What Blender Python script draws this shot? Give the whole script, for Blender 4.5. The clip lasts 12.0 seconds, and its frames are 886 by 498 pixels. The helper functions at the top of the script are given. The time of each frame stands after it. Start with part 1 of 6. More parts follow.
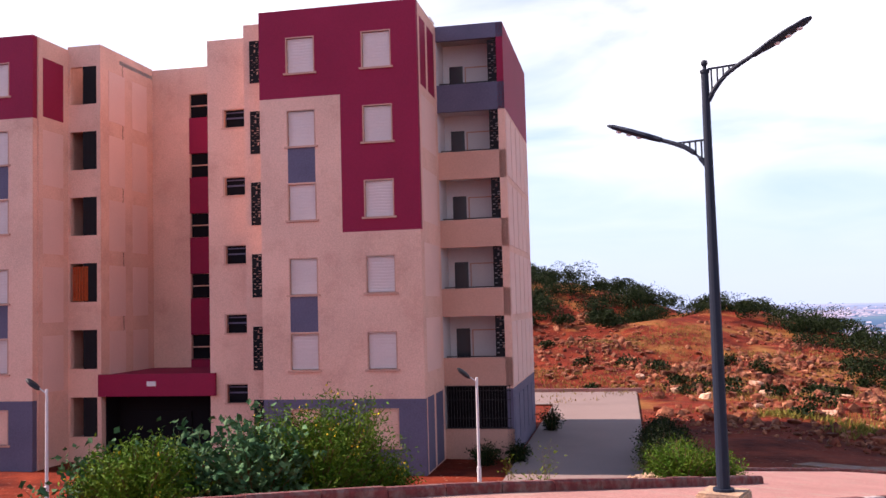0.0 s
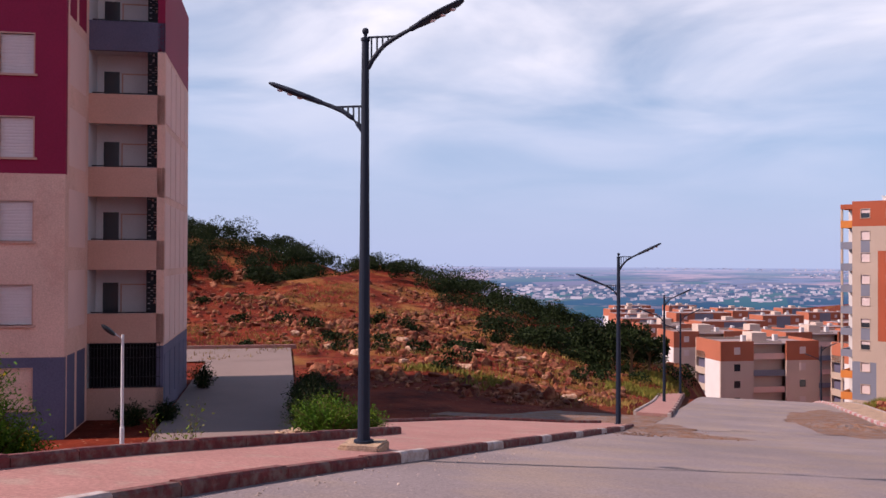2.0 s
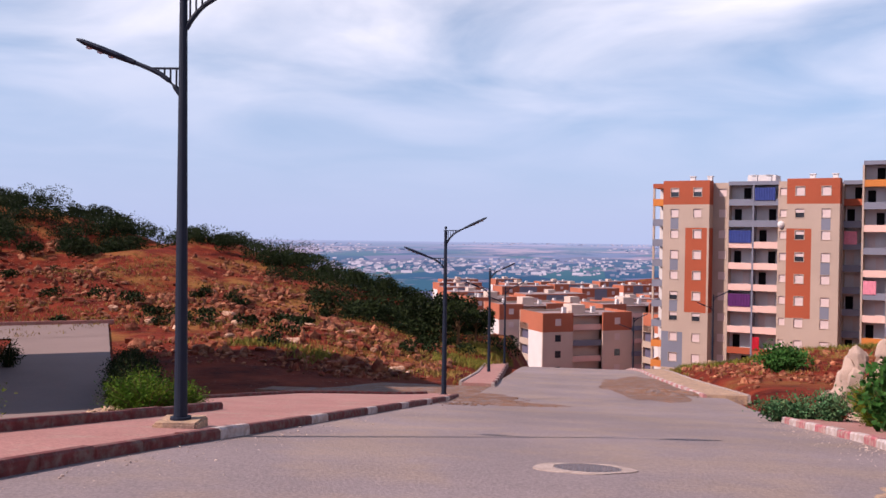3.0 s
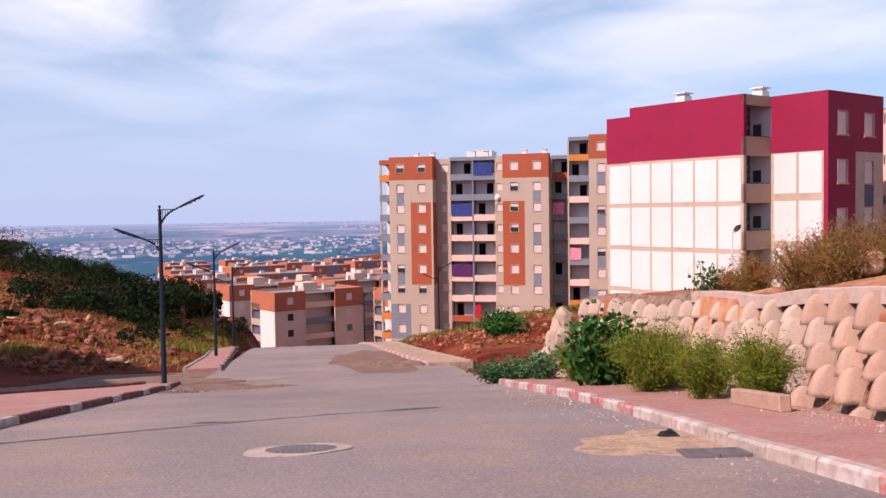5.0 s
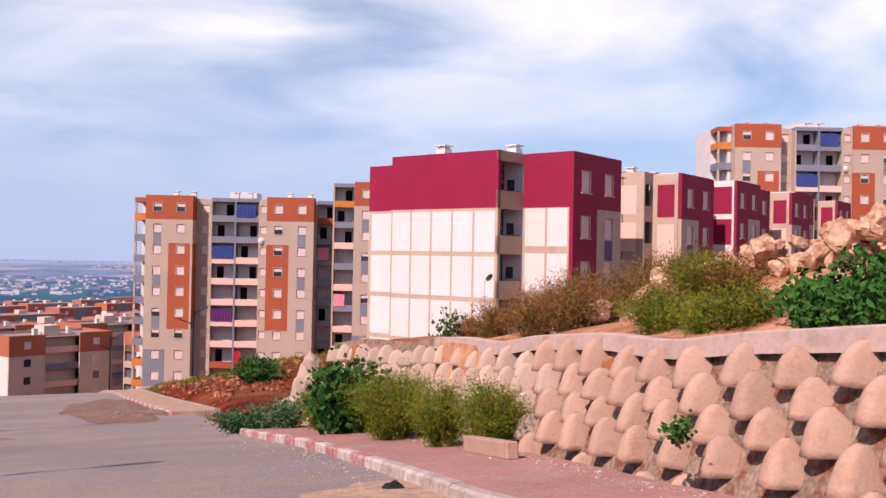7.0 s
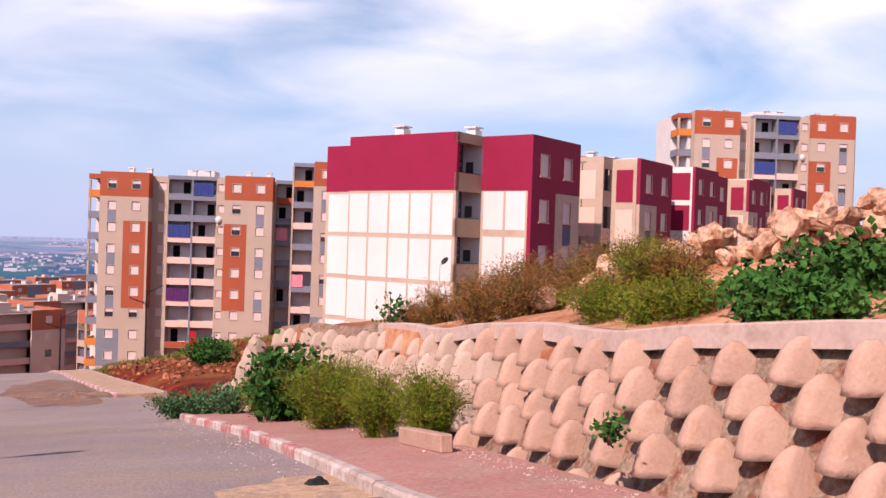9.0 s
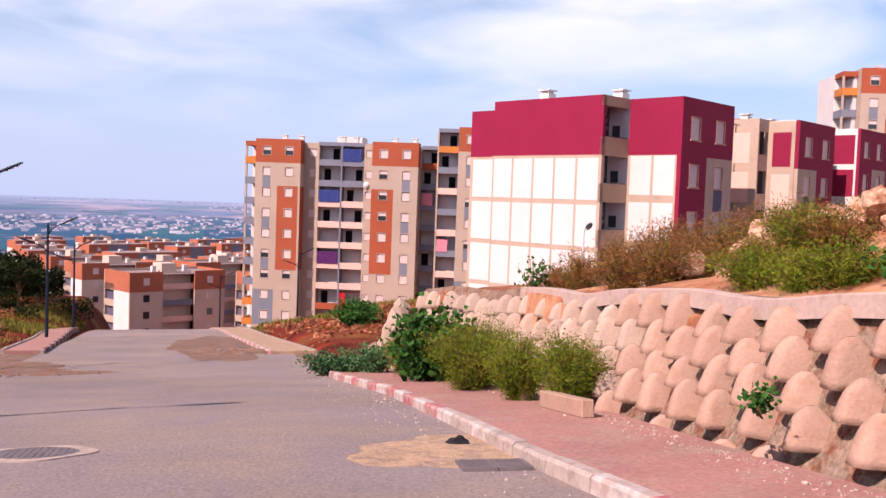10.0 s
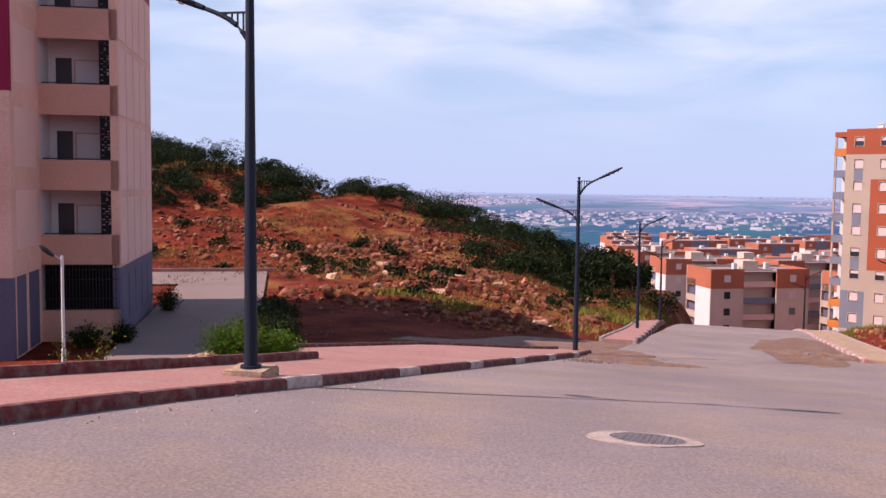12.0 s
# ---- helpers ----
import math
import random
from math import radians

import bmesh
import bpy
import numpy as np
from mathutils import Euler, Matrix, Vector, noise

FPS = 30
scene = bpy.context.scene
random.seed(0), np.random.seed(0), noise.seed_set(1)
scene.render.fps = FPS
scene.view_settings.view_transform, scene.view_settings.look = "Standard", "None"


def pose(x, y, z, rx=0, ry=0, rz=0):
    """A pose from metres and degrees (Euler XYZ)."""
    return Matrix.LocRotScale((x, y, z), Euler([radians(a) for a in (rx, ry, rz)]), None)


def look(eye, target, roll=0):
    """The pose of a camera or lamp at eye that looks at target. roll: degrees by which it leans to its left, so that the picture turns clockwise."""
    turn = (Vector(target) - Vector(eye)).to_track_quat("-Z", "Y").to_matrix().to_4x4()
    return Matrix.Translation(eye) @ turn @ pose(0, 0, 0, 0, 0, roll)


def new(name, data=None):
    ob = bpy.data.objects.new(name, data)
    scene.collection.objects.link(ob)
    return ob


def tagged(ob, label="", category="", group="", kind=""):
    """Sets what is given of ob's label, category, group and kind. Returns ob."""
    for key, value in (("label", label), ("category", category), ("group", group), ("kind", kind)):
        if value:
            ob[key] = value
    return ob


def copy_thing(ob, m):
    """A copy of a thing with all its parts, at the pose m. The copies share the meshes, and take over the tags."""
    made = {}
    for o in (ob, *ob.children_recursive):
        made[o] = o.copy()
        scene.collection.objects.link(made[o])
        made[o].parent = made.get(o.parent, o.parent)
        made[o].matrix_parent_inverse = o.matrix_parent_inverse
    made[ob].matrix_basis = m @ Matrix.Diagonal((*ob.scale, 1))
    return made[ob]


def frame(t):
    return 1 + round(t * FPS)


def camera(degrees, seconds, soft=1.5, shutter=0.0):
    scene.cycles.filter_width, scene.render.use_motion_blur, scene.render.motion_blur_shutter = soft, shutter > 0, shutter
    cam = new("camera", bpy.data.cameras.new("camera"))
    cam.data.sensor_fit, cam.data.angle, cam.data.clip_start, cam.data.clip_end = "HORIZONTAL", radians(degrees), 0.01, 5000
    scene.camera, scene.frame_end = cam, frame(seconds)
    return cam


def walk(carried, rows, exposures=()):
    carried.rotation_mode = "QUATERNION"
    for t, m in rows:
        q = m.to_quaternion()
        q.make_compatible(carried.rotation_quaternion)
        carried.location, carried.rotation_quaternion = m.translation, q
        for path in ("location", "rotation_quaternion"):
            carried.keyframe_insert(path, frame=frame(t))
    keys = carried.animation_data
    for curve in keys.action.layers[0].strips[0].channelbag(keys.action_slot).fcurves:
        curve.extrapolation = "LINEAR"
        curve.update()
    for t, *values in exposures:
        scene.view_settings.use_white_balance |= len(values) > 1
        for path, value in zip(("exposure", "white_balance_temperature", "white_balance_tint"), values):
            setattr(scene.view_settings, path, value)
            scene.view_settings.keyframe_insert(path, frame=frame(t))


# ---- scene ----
cam = camera(52.2, 12.0)
PATH = [
    (0, (0.05, -0.045, 1.703), (-1.25, 1.47, 1.827), -1.55),
    (0.5, (0.069, -0.057, 1.728), (-1.068, 1.584, 1.852), -1.1),
    (0.9, (0.035, 0.041, 1.736), (-0.978, 1.763, 1.826), -0.1),
    (1, (0.031, 0.064, 1.736), (-0.954, 1.802, 1.827), -0.5),
    (1.5, (0.053, 0.124, 1.729), (-0.778, 1.942, 1.787), -0.7),
    (2, (0.144, -0.01, 1.727), (-0.522, 1.876, 1.747), 0.2),
    (2.5, (0.169, 0.069, 1.706), (-0.334, 2.005, 1.679), 0.5),
    (3, (0.215, 0.118, 1.69), (-0.09, 2.094, 1.655), 0.7),
    (3.2, (0.224, 0.126, 1.693), (-0.021, 2.11, 1.65), 0.9),
    (4.8, (0.428, 0.545, 1.62), (0.618, 2.535, 1.562), -0.8),
    (5, (0.515, 0.654, 1.602), (0.797, 2.633, 1.518), -0.8),
    (5.5, (0.606, 0.884, 1.576), (1.106, 2.818, 1.483), 1.3),
    (6, (0.86, 0.98, 1.537), (1.506, 2.871, 1.455), 1.0),
    (6.5, (0.991, 0.857, 1.576), (1.716, 2.721, 1.589), 2.5),
    (7, (1.157, 1.182, 1.5), (1.931, 3.026, 1.52), 1.1),
    (7.2, (1.197, 1.346, 1.492), (2.003, 3.177, 1.543), 1.2),
    (8.8, (1.619, 1.505, 1.542), (2.497, 3.302, 1.551), 1.8),
    (9, (1.689, 1.524, 1.55), (2.54, 3.334, 1.532), 1.9),
    (9.5, (1.674, 1.508, 1.545), (2.447, 3.35, 1.455), 1.9),
    (10, (1.719, 1.542, 1.518), (2.275, 3.46, 1.413), 2.1),
    (10.5, (1.674, 1.63, 1.529), (1.916, 3.613, 1.422), 1.4),
    (11, (1.63, 1.5, 1.558), (1.558, 3.495, 1.428), 1.5),
    (11.5, (1.571, 1.237, 1.642), (1.187, 3.194, 1.494), 1.3),
    (12, (1.455, 1.222, 1.637), (0.791, 3.103, 1.493), 0.7),
]
EXPOSURE = [(0, 0.92, 7100, 29), (0.4, 0.58, 7050, 29), (0.8, 0.3, 6950, 29), (1.5, 0.18, 6900, 29), (3, 0.26, 6850, 28), (5, 0.36, 6950, 28), (7, 0.28, 7000, 29), (9.5, 0.44, 7150, 31), (11, 0.52, 7050, 29), (12, 0.42, 6900, 29)]
walk(cam, [(t, look(eye, aim, roll)) for t, eye, aim, roll in PATH], EXPOSURE)

# ---- light ----
SUN = Vector((-0.872, -0.489, 0)).normalized()
SUN_UP = radians(44)
to_sun = Vector((SUN.x * math.cos(SUN_UP), SUN.y * math.cos(SUN_UP), math.sin(SUN_UP)))
sun_data = bpy.data.lights.new("sun", "SUN")
sun_data.energy, sun_data.angle, sun_data.color = 5.0, radians(0.6), (1.0, 0.90, 0.79)
sun = new("sun", sun_data)
sun.matrix_world = look(to_sun * 100, (0, 0, 0))

world = bpy.data.worlds.new("world")
scene.world = world
world.use_nodes = True
wn, wl = world.node_tree.nodes, world.node_tree.links
sky = wn.new("ShaderNodeTexSky")
sky.sky_type, sky.sun_disc = "NISHITA", False
sky.sun_elevation, sky.sun_rotation = SUN_UP, math.atan2(SUN.x, SUN.y)
sky.air_density, sky.dust_density, sky.ozone_density = 1.0, 0.05, 2.0
co = wn.new("ShaderNodeTexCoord")
# clouds: layers flattened toward the horizon by dividing the direction by its height
sep = wn.new("ShaderNodeSeparateXYZ")
wl.new(co.outputs["Generated"], sep.inputs[0])
lift = wn.new("ShaderNodeMath"); lift.operation = "ADD"; lift.inputs[1].default_value = 0.16
wl.new(sep.outputs["Z"], lift.inputs[0])
floor_ = wn.new("ShaderNodeMath"); floor_.operation = "MAXIMUM"; floor_.inputs[1].default_value = 0.05
wl.new(lift.outputs[0], floor_.inputs[0])
du = wn.new("ShaderNodeMath"); du.operation = "DIVIDE"
dv = wn.new("ShaderNodeMath"); dv.operation = "DIVIDE"
for d, axis in ((du, "X"), (dv, "Y")):
    wl.new(sep.outputs[axis], d.inputs[0]); wl.new(floor_.outputs[0], d.inputs[1])
flat = wn.new("ShaderNodeCombineXYZ")
wl.new(du.outputs[0], flat.inputs[0]); wl.new(dv.outputs[0], flat.inputs[1])
clouds = wn.new("ShaderNodeTexNoise")
clouds.inputs["Scale"].default_value, clouds.inputs["Detail"].default_value = 1.15, 7
clouds.inputs["Roughness"].default_value, clouds.inputs["Distortion"].default_value = 0.48, 0.5
wl.new(flat.outputs[0], clouds.inputs["Vector"])
cover = wn.new("ShaderNodeValToRGB")
cover.color_ramp.elements[0].position, cover.color_ramp.elements[1].position = 0.32, 0.62
wl.new(clouds.outputs["Fac"], cover.inputs[0])
# thinner toward the horizon, where the haze is blue
thin = wn.new("ShaderNodeMapRange")
thin.inputs["From Min"].default_value, thin.inputs["From Max"].default_value = 0.0, 0.30
thin.inputs["To Min"].default_value, thin.inputs["To Max"].default_value = 0.06, 0.92
wl.new(sep.outputs["Z"], thin.inputs["Value"])
# the cloud bank lies low; overhead the sky is clear
clear_ = wn.new("ShaderNodeMapRange")
clear_.inputs["From Min"].default_value, clear_.inputs["From Max"].default_value = 0.38, 0.62
clear_.inputs["To Min"].default_value, clear_.inputs["To Max"].default_value = 1.0, 0.08
wl.new(sep.outputs["Z"], clear_.inputs["Value"])
bank = wn.new("ShaderNodeMath"); bank.operation = "MULTIPLY"
amount = wn.new("ShaderNodeMath"); amount.operation = "MULTIPLY"
wl.new(cover.outputs[0], bank.inputs[0]); wl.new(clear_.outputs[0], bank.inputs[1]); wl.new(bank.outputs[0], amount.inputs[0]); wl.new(thin.outputs[0], amount.inputs[1])
shade_ = wn.new("ShaderNodeTexNoise")
shade_.inputs["Scale"].default_value, shade_.inputs["Detail"].default_value = 2.2, 5
wl.new(flat.outputs[0], shade_.inputs["Vector"])
tone = wn.new("ShaderNodeValToRGB")
tone.color_ramp.elements[0].position, tone.color_ramp.elements[1].position = 0.3, 0.62
tone.color_ramp.elements[0].color, tone.color_ramp.elements[1].color = (13.6, 15.2, 16.8, 1), (16.6, 17.6, 18.2, 1)
wl.new(shade_.outputs["Fac"], tone.inputs[0])
mixs = wn.new("ShaderNodeMix"); mixs.data_type = "RGBA"
wl.new(amount.outputs[0], mixs.inputs["Factor"])
brighter = wn.new("ShaderNodeVectorMath"); brighter.operation = "MULTIPLY"
brighter.inputs[1].default_value = (1.1, 1.5, 1.65)
wl.new(sky.outputs[0], brighter.inputs[0])
wl.new(brighter.outputs[0], mixs.inputs["A"]); wl.new(tone.outputs[0], mixs.inputs["B"])
# blue-lavender haze low over the plain
low = wn.new("ShaderNodeMapRange")
low.interpolation_type = "SMOOTHSTEP"
low.inputs["From Min"].default_value, low.inputs["From Max"].default_value = -0.02, 0.26
low.inputs["To Min"].default_value, low.inputs["To Max"].default_value = 0.95, 0.0
wl.new(sep.outputs["Z"], low.inputs["Value"])
haze = wn.new("ShaderNodeMix"); haze.data_type = "RGBA"
haze.inputs["B"].default_value = (6.0, 8.0, 12.0, 1)
wl.new(low.outputs[0], haze.inputs["Factor"]); wl.new(mixs.outputs["Result"], haze.inputs["A"])
back = wn["Background"]
back.inputs["Strength"].default_value = 0.061
wl.new(haze.outputs["Result"], back.inputs["Color"])


# ---- materials ----
def mat(name, col, rough=0.85, var=0.18, scale=0.6, fine=18.0, bump=0.12, tint=None, tint_amount=0.0, metal=0.0, random_tone=0.0, grit=0.0, grit_amount=0.2):
    """Plaster, soil, paint: two scales of noise on the colour, fine relief, and patches of a second colour."""
    m = bpy.data.materials.new(name)
    m.use_nodes = True
    n, l = m.node_tree.nodes, m.node_tree.links
    b = n["Principled BSDF"]
    geo = n.new("ShaderNodeNewGeometry")
    big = n.new("ShaderNodeTexNoise"); big.inputs["Scale"].default_value = scale; big.inputs["Detail"].default_value = 6
    small = n.new("ShaderNodeTexNoise"); small.inputs["Scale"].default_value = fine; small.inputs["Detail"].default_value = 4
    l.new(geo.outputs["Position"], big.inputs["Vector"]); l.new(geo.outputs["Position"], small.inputs["Vector"])
    add = n.new("ShaderNodeMath"); add.operation = "ADD"
    l.new(big.outputs["Fac"], add.inputs[0]); l.new(small.outputs["Fac"], add.inputs[1])
    rng = n.new("ShaderNodeMapRange")
    rng.inputs["From Min"].default_value, rng.inputs["From Max"].default_value = 0.7, 1.3
    rng.inputs["To Min"].default_value, rng.inputs["To Max"].default_value = 1 - var, 1 + var
    l.new(add.outputs[0], rng.inputs["Value"])
    value = rng.outputs[0]
    if random_tone:
        info = n.new("ShaderNodeObjectInfo"); isl = n.new("ShaderNodeNewGeometry")
        both = n.new("ShaderNodeMath"); both.operation = "ADD"
        l.new(info.outputs["Random"], both.inputs[0]); l.new(isl.outputs["Random Per Island"], both.inputs[1])
        r2 = n.new("ShaderNodeMapRange"); r2.inputs["From Max"].default_value = 2.0
        r2.inputs["To Min"].default_value, r2.inputs["To Max"].default_value = 1 - random_tone, 1 + random_tone
        l.new(both.outputs[0], r2.inputs["Value"])
        mul = n.new("ShaderNodeMath"); mul.operation = "MULTIPLY"
        l.new(value, mul.inputs[0]); l.new(r2.outputs[0], mul.inputs[1])
        value = mul.outputs[0]
    base = n.new("ShaderNodeMix"); base.data_type = "RGBA"
    base.inputs["A"].default_value = (*col, 1); base.inputs["B"].default_value = (*(tint or col), 1)
    if tint:
        patch = n.new("ShaderNodeTexNoise"); patch.inputs["Scale"].default_value = scale * 2.3; patch.inputs["Detail"].default_value = 8
        patch.inputs["Roughness"].default_value = 0.62
        l.new(geo.outputs["Position"], patch.inputs["Vector"])
        pr = n.new("ShaderNodeMapRange")
        pr.inputs["From Min"].default_value, pr.inputs["From Max"].default_value = 0.62 - tint_amount * 0.35, 0.72 - tint_amount * 0.2
        l.new(patch.outputs["Fac"], pr.inputs["Value"]); l.new(pr.outputs[0], base.inputs["Factor"])
    else:
        base.inputs["Factor"].default_value = 0
    vm = n.new("ShaderNodeVectorMath"); vm.operation = "SCALE"
    l.new(base.outputs["Result"], vm.inputs[0]); l.new(value, vm.inputs["Scale"])
    colour = vm.outputs[0]
    if grit:
        vor = n.new("ShaderNodeTexVoronoi"); vor.inputs["Scale"].default_value = grit
        l.new(geo.outputs["Position"], vor.inputs["Vector"])
        hv = n.new("ShaderNodeMapRange"); hv.inputs["From Max"].default_value = 1.0
        hv.inputs["To Min"].default_value, hv.inputs["To Max"].default_value = 1 - grit_amount, 1 + grit_amount
        sepc = n.new("ShaderNodeSeparateColor"); l.new(vor.outputs["Color"], sepc.inputs[0])
        l.new(sepc.outputs[0], hv.inputs["Value"])
        vm2 = n.new("ShaderNodeVectorMath"); vm2.operation = "SCALE"
        l.new(colour, vm2.inputs[0]); l.new(hv.outputs[0], vm2.inputs["Scale"])
        colour = vm2.outputs[0]
    l.new(colour, b.inputs["Base Color"])
    b.inputs["Roughness"].default_value, b.inputs["Metallic"].default_value = rough, metal
    b.inputs["Specular IOR Level"].default_value = 0.25 if rough > 0.6 else 0.5
    if bump:
        bn = n.new("ShaderNodeBump"); bn.inputs["Strength"].default_value = bump; bn.inputs["Distance"].default_value = 0.05
        l.new(small.outputs["Fac"], bn.inputs["Height"]); l.new(bn.outputs[0], b.inputs["Normal"])
    return m


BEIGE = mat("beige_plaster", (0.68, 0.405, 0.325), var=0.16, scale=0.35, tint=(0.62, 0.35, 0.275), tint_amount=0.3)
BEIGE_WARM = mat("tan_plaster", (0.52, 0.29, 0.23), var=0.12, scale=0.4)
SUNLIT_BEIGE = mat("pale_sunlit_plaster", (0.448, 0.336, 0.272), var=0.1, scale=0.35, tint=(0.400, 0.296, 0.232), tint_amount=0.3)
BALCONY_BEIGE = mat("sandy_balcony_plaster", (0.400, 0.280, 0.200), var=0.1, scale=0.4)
BURGUNDY = mat("burgundy_paint", (0.248, 0.009, 0.044), var=0.12, scale=0.35, rough=0.7, bump=0.06)
GREY_PAINT = mat("slate_grey_paint", (0.105, 0.095, 0.15), var=0.18, scale=0.5, rough=0.8)
PANEL = mat("pale_panel_plaster", (0.70, 0.455, 0.40), var=0.06, scale=0.5)
WHITE_WALL = mat("white_plaster", (0.612, 0.576, 0.576), var=0.06, scale=0.4)
SHUTTER = mat("white_roller_shutter", (0.60, 0.48, 0.47), var=0.06, rough=0.5, bump=0.02)
# Near-black stands in for shade in halls, recesses, doorways, panes and the pit.
DARK = mat("painted_shade_black", (0.010, 0.009, 0.011), rough=0.9, var=0.1, bump=0)
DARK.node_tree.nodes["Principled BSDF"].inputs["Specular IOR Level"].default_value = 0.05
ROOFING = mat("grey_brown_roofing", (0.27, 0.2, 0.2), var=0.2, scale=0.3)
ROOM = mat("loggia_white_wall", (0.594, 0.558, 0.576), var=0.08)
SCREEN = mat("dark_lattice_screen", (0.010, 0.010, 0.013), rough=0.9, var=0.1, bump=0)
IRON = mat("black_iron", (0.012, 0.013, 0.018), rough=0.5, metal=0.3, bump=0)
GLASS = mat("dark_window_glass", (0.03, 0.035, 0.045), rough=0.12, var=0.05, bump=0)
LAMP_BLUE = mat("dark_blue_lamp_paint", (0.009, 0.015, 0.031), rough=0.66, var=0.1, bump=0.02)
LAMP_GLASS = mat("lamp_lens", (0.55, 0.5, 0.55), rough=0.2, var=0.02, bump=0)
POLE_WHITE = mat("white_pole_paint", (0.6, 0.58, 0.6), rough=0.5, var=0.1)
ORANGE = mat("orange_paint", (0.353, 0.080, 0.038), var=0.1, scale=0.25, rough=0.75)
ORANGE_LIGHT = mat("amber_paint", (0.527, 0.178, 0.043), var=0.1, scale=0.3, rough=0.75)
TOWER_BEIGE = mat("pale_tower_plaster", (0.420, 0.323, 0.269), var=0.08, scale=0.3)
TOWER_GREY = mat("blue_grey_paint", (0.180, 0.189, 0.243), var=0.1, scale=0.3)
TOWN_ORANGE = mat("brown_orange_paint", (0.40, 0.125, 0.072), var=0.12, scale=0.2)
TOWN_BEIGE = mat("dusky_beige_plaster", (0.56, 0.43, 0.37), var=0.12, scale=0.2)
CLOTH_BLUE = mat("blue_awning_cloth", (0.03, 0.05, 0.2), var=0.15, scale=2)
CLOTH_RED = mat("red_cloth", (0.55, 0.02, 0.04), var=0.15, scale=2)
CLOTH_PINK = mat("pink_cloth", (0.7, 0.25, 0.33), var=0.15, scale=2)
CLOTH_STRIPE = mat("orange_striped_cloth", (0.4, 0.07, 0.02), var=0.3, scale=8)
CLOTH_PURPLE = mat("purple_cloth", (0.09, 0.02, 0.11), var=0.15, scale=2)
ASPHALT = mat("worn_asphalt", (0.226, 0.180, 0.183), var=0.22, scale=0.22, fine=24, bump=0.3, tint=(0.265, 0.200, 0.174), tint_amount=0.5, grit=38, grit_amount=0.14)
ALLEY = mat("pale_asphalt", (0.21, 0.152, 0.14), var=0.12, scale=0.3, fine=20, bump=0.15)
DUST = mat("ochre_dust", (0.414, 0.273, 0.180), var=0.18, scale=1.5, fine=20, bump=0.3, tint=(0.264, 0.180, 0.145), tint_amount=0.45, grit=40)
WASHED = mat("washed_brown_earth", (0.187, 0.089, 0.051), var=0.25, scale=1.1, fine=16, bump=0.3, tint=(0.183, 0.140, 0.132), tint_amount=0.5, grit=30)
PAVING = mat("pink_paving", (0.352, 0.172, 0.151), var=0.14, scale=0.7, fine=15, bump=0.15, tint=(0.334, 0.211, 0.176), tint_amount=0.35, grit=30, grit_amount=0.14)
KERB = mat("bare_concrete_kerb", (0.370, 0.299, 0.273), var=0.2, scale=2, fine=14, tint=(0.264, 0.194, 0.176), tint_amount=0.3)
KERB_RED = mat("worn_red_kerb_paint", (0.370, 0.097, 0.114), var=0.2, scale=2.5, fine=10, tint=(0.387, 0.264, 0.238), tint_amount=0.6)
KERB_DARK = mat("dark_red_kerb_paint", (0.14, 0.035, 0.035), var=0.25, scale=2.5, fine=10, tint=(0.16, 0.1, 0.09), tint_amount=0.5)
KERB_WHITE = mat("worn_white_kerb_paint", (0.504, 0.450, 0.450), var=0.12, scale=2.5, fine=10, tint=(0.378, 0.288, 0.261), tint_amount=0.7)
EARTH_WALL = mat("gravelly_wall_face", (0.240, 0.168, 0.128), var=0.3, scale=2, fine=20, bump=0.6, tint=(0.176, 0.056, 0.032), tint_amount=0.4, grit=22)
BLOCK = mat("pink_precast_concrete", (0.376, 0.240, 0.188), var=0.1, scale=2.2, fine=26, bump=0.25, tint=(0.352, 0.208, 0.152), tint_amount=0.3, random_tone=0.16)
BLOCK_PALE = mat("pale_precast_concrete", (0.400, 0.292, 0.240), var=0.12, scale=2.2, fine=26, bump=0.2, tint=(0.400, 0.296, 0.240), tint_amount=0.35, random_tone=0.16)
BEAM = mat("pink_grey_cap_beam", (0.426, 0.312, 0.279), var=0.12, scale=1.6, fine=16, tint=(0.344, 0.246, 0.213), tint_amount=0.3)
ROCK = mat("orange_limestone", (0.521, 0.328, 0.235), var=0.28, scale=2.0, fine=12, bump=0.9, tint=(0.286, 0.126, 0.067), tint_amount=0.45, random_tone=0.22)
ROCK_FAR = mat("red_brown_rubble", (0.420, 0.181, 0.097), var=0.36, scale=0.6, fine=5, bump=0.6, tint=(0.160, 0.029, 0.013), tint_amount=0.75, random_tone=0.6)
COLLAR = mat("worn_concrete_collar", (0.42, 0.33, 0.29), var=0.2, scale=3, fine=18, tint=(0.36, 0.28, 0.25), tint_amount=0.5)
CONCRETE = mat("grey_concrete", (0.4, 0.35, 0.32), var=0.15, scale=1.5, fine=14)
CAST_IRON = mat("cast_iron_lid", (0.17, 0.14, 0.15), rough=0.6, metal=0.3, var=0.2, scale=5, fine=50, bump=0.3)
RUBBER = mat("black_rag", (0.012, 0.012, 0.014), rough=0.8, var=0.2, scale=8)


def leaf_mat(name, col, second):
    m = mat(name, col, rough=0.6, var=0.25, scale=1.5, fine=6, bump=0, tint=second, tint_amount=0.5, random_tone=0.35)
    m.node_tree.nodes["Principled BSDF"].inputs["Specular IOR Level"].default_value = 0.08
    return m


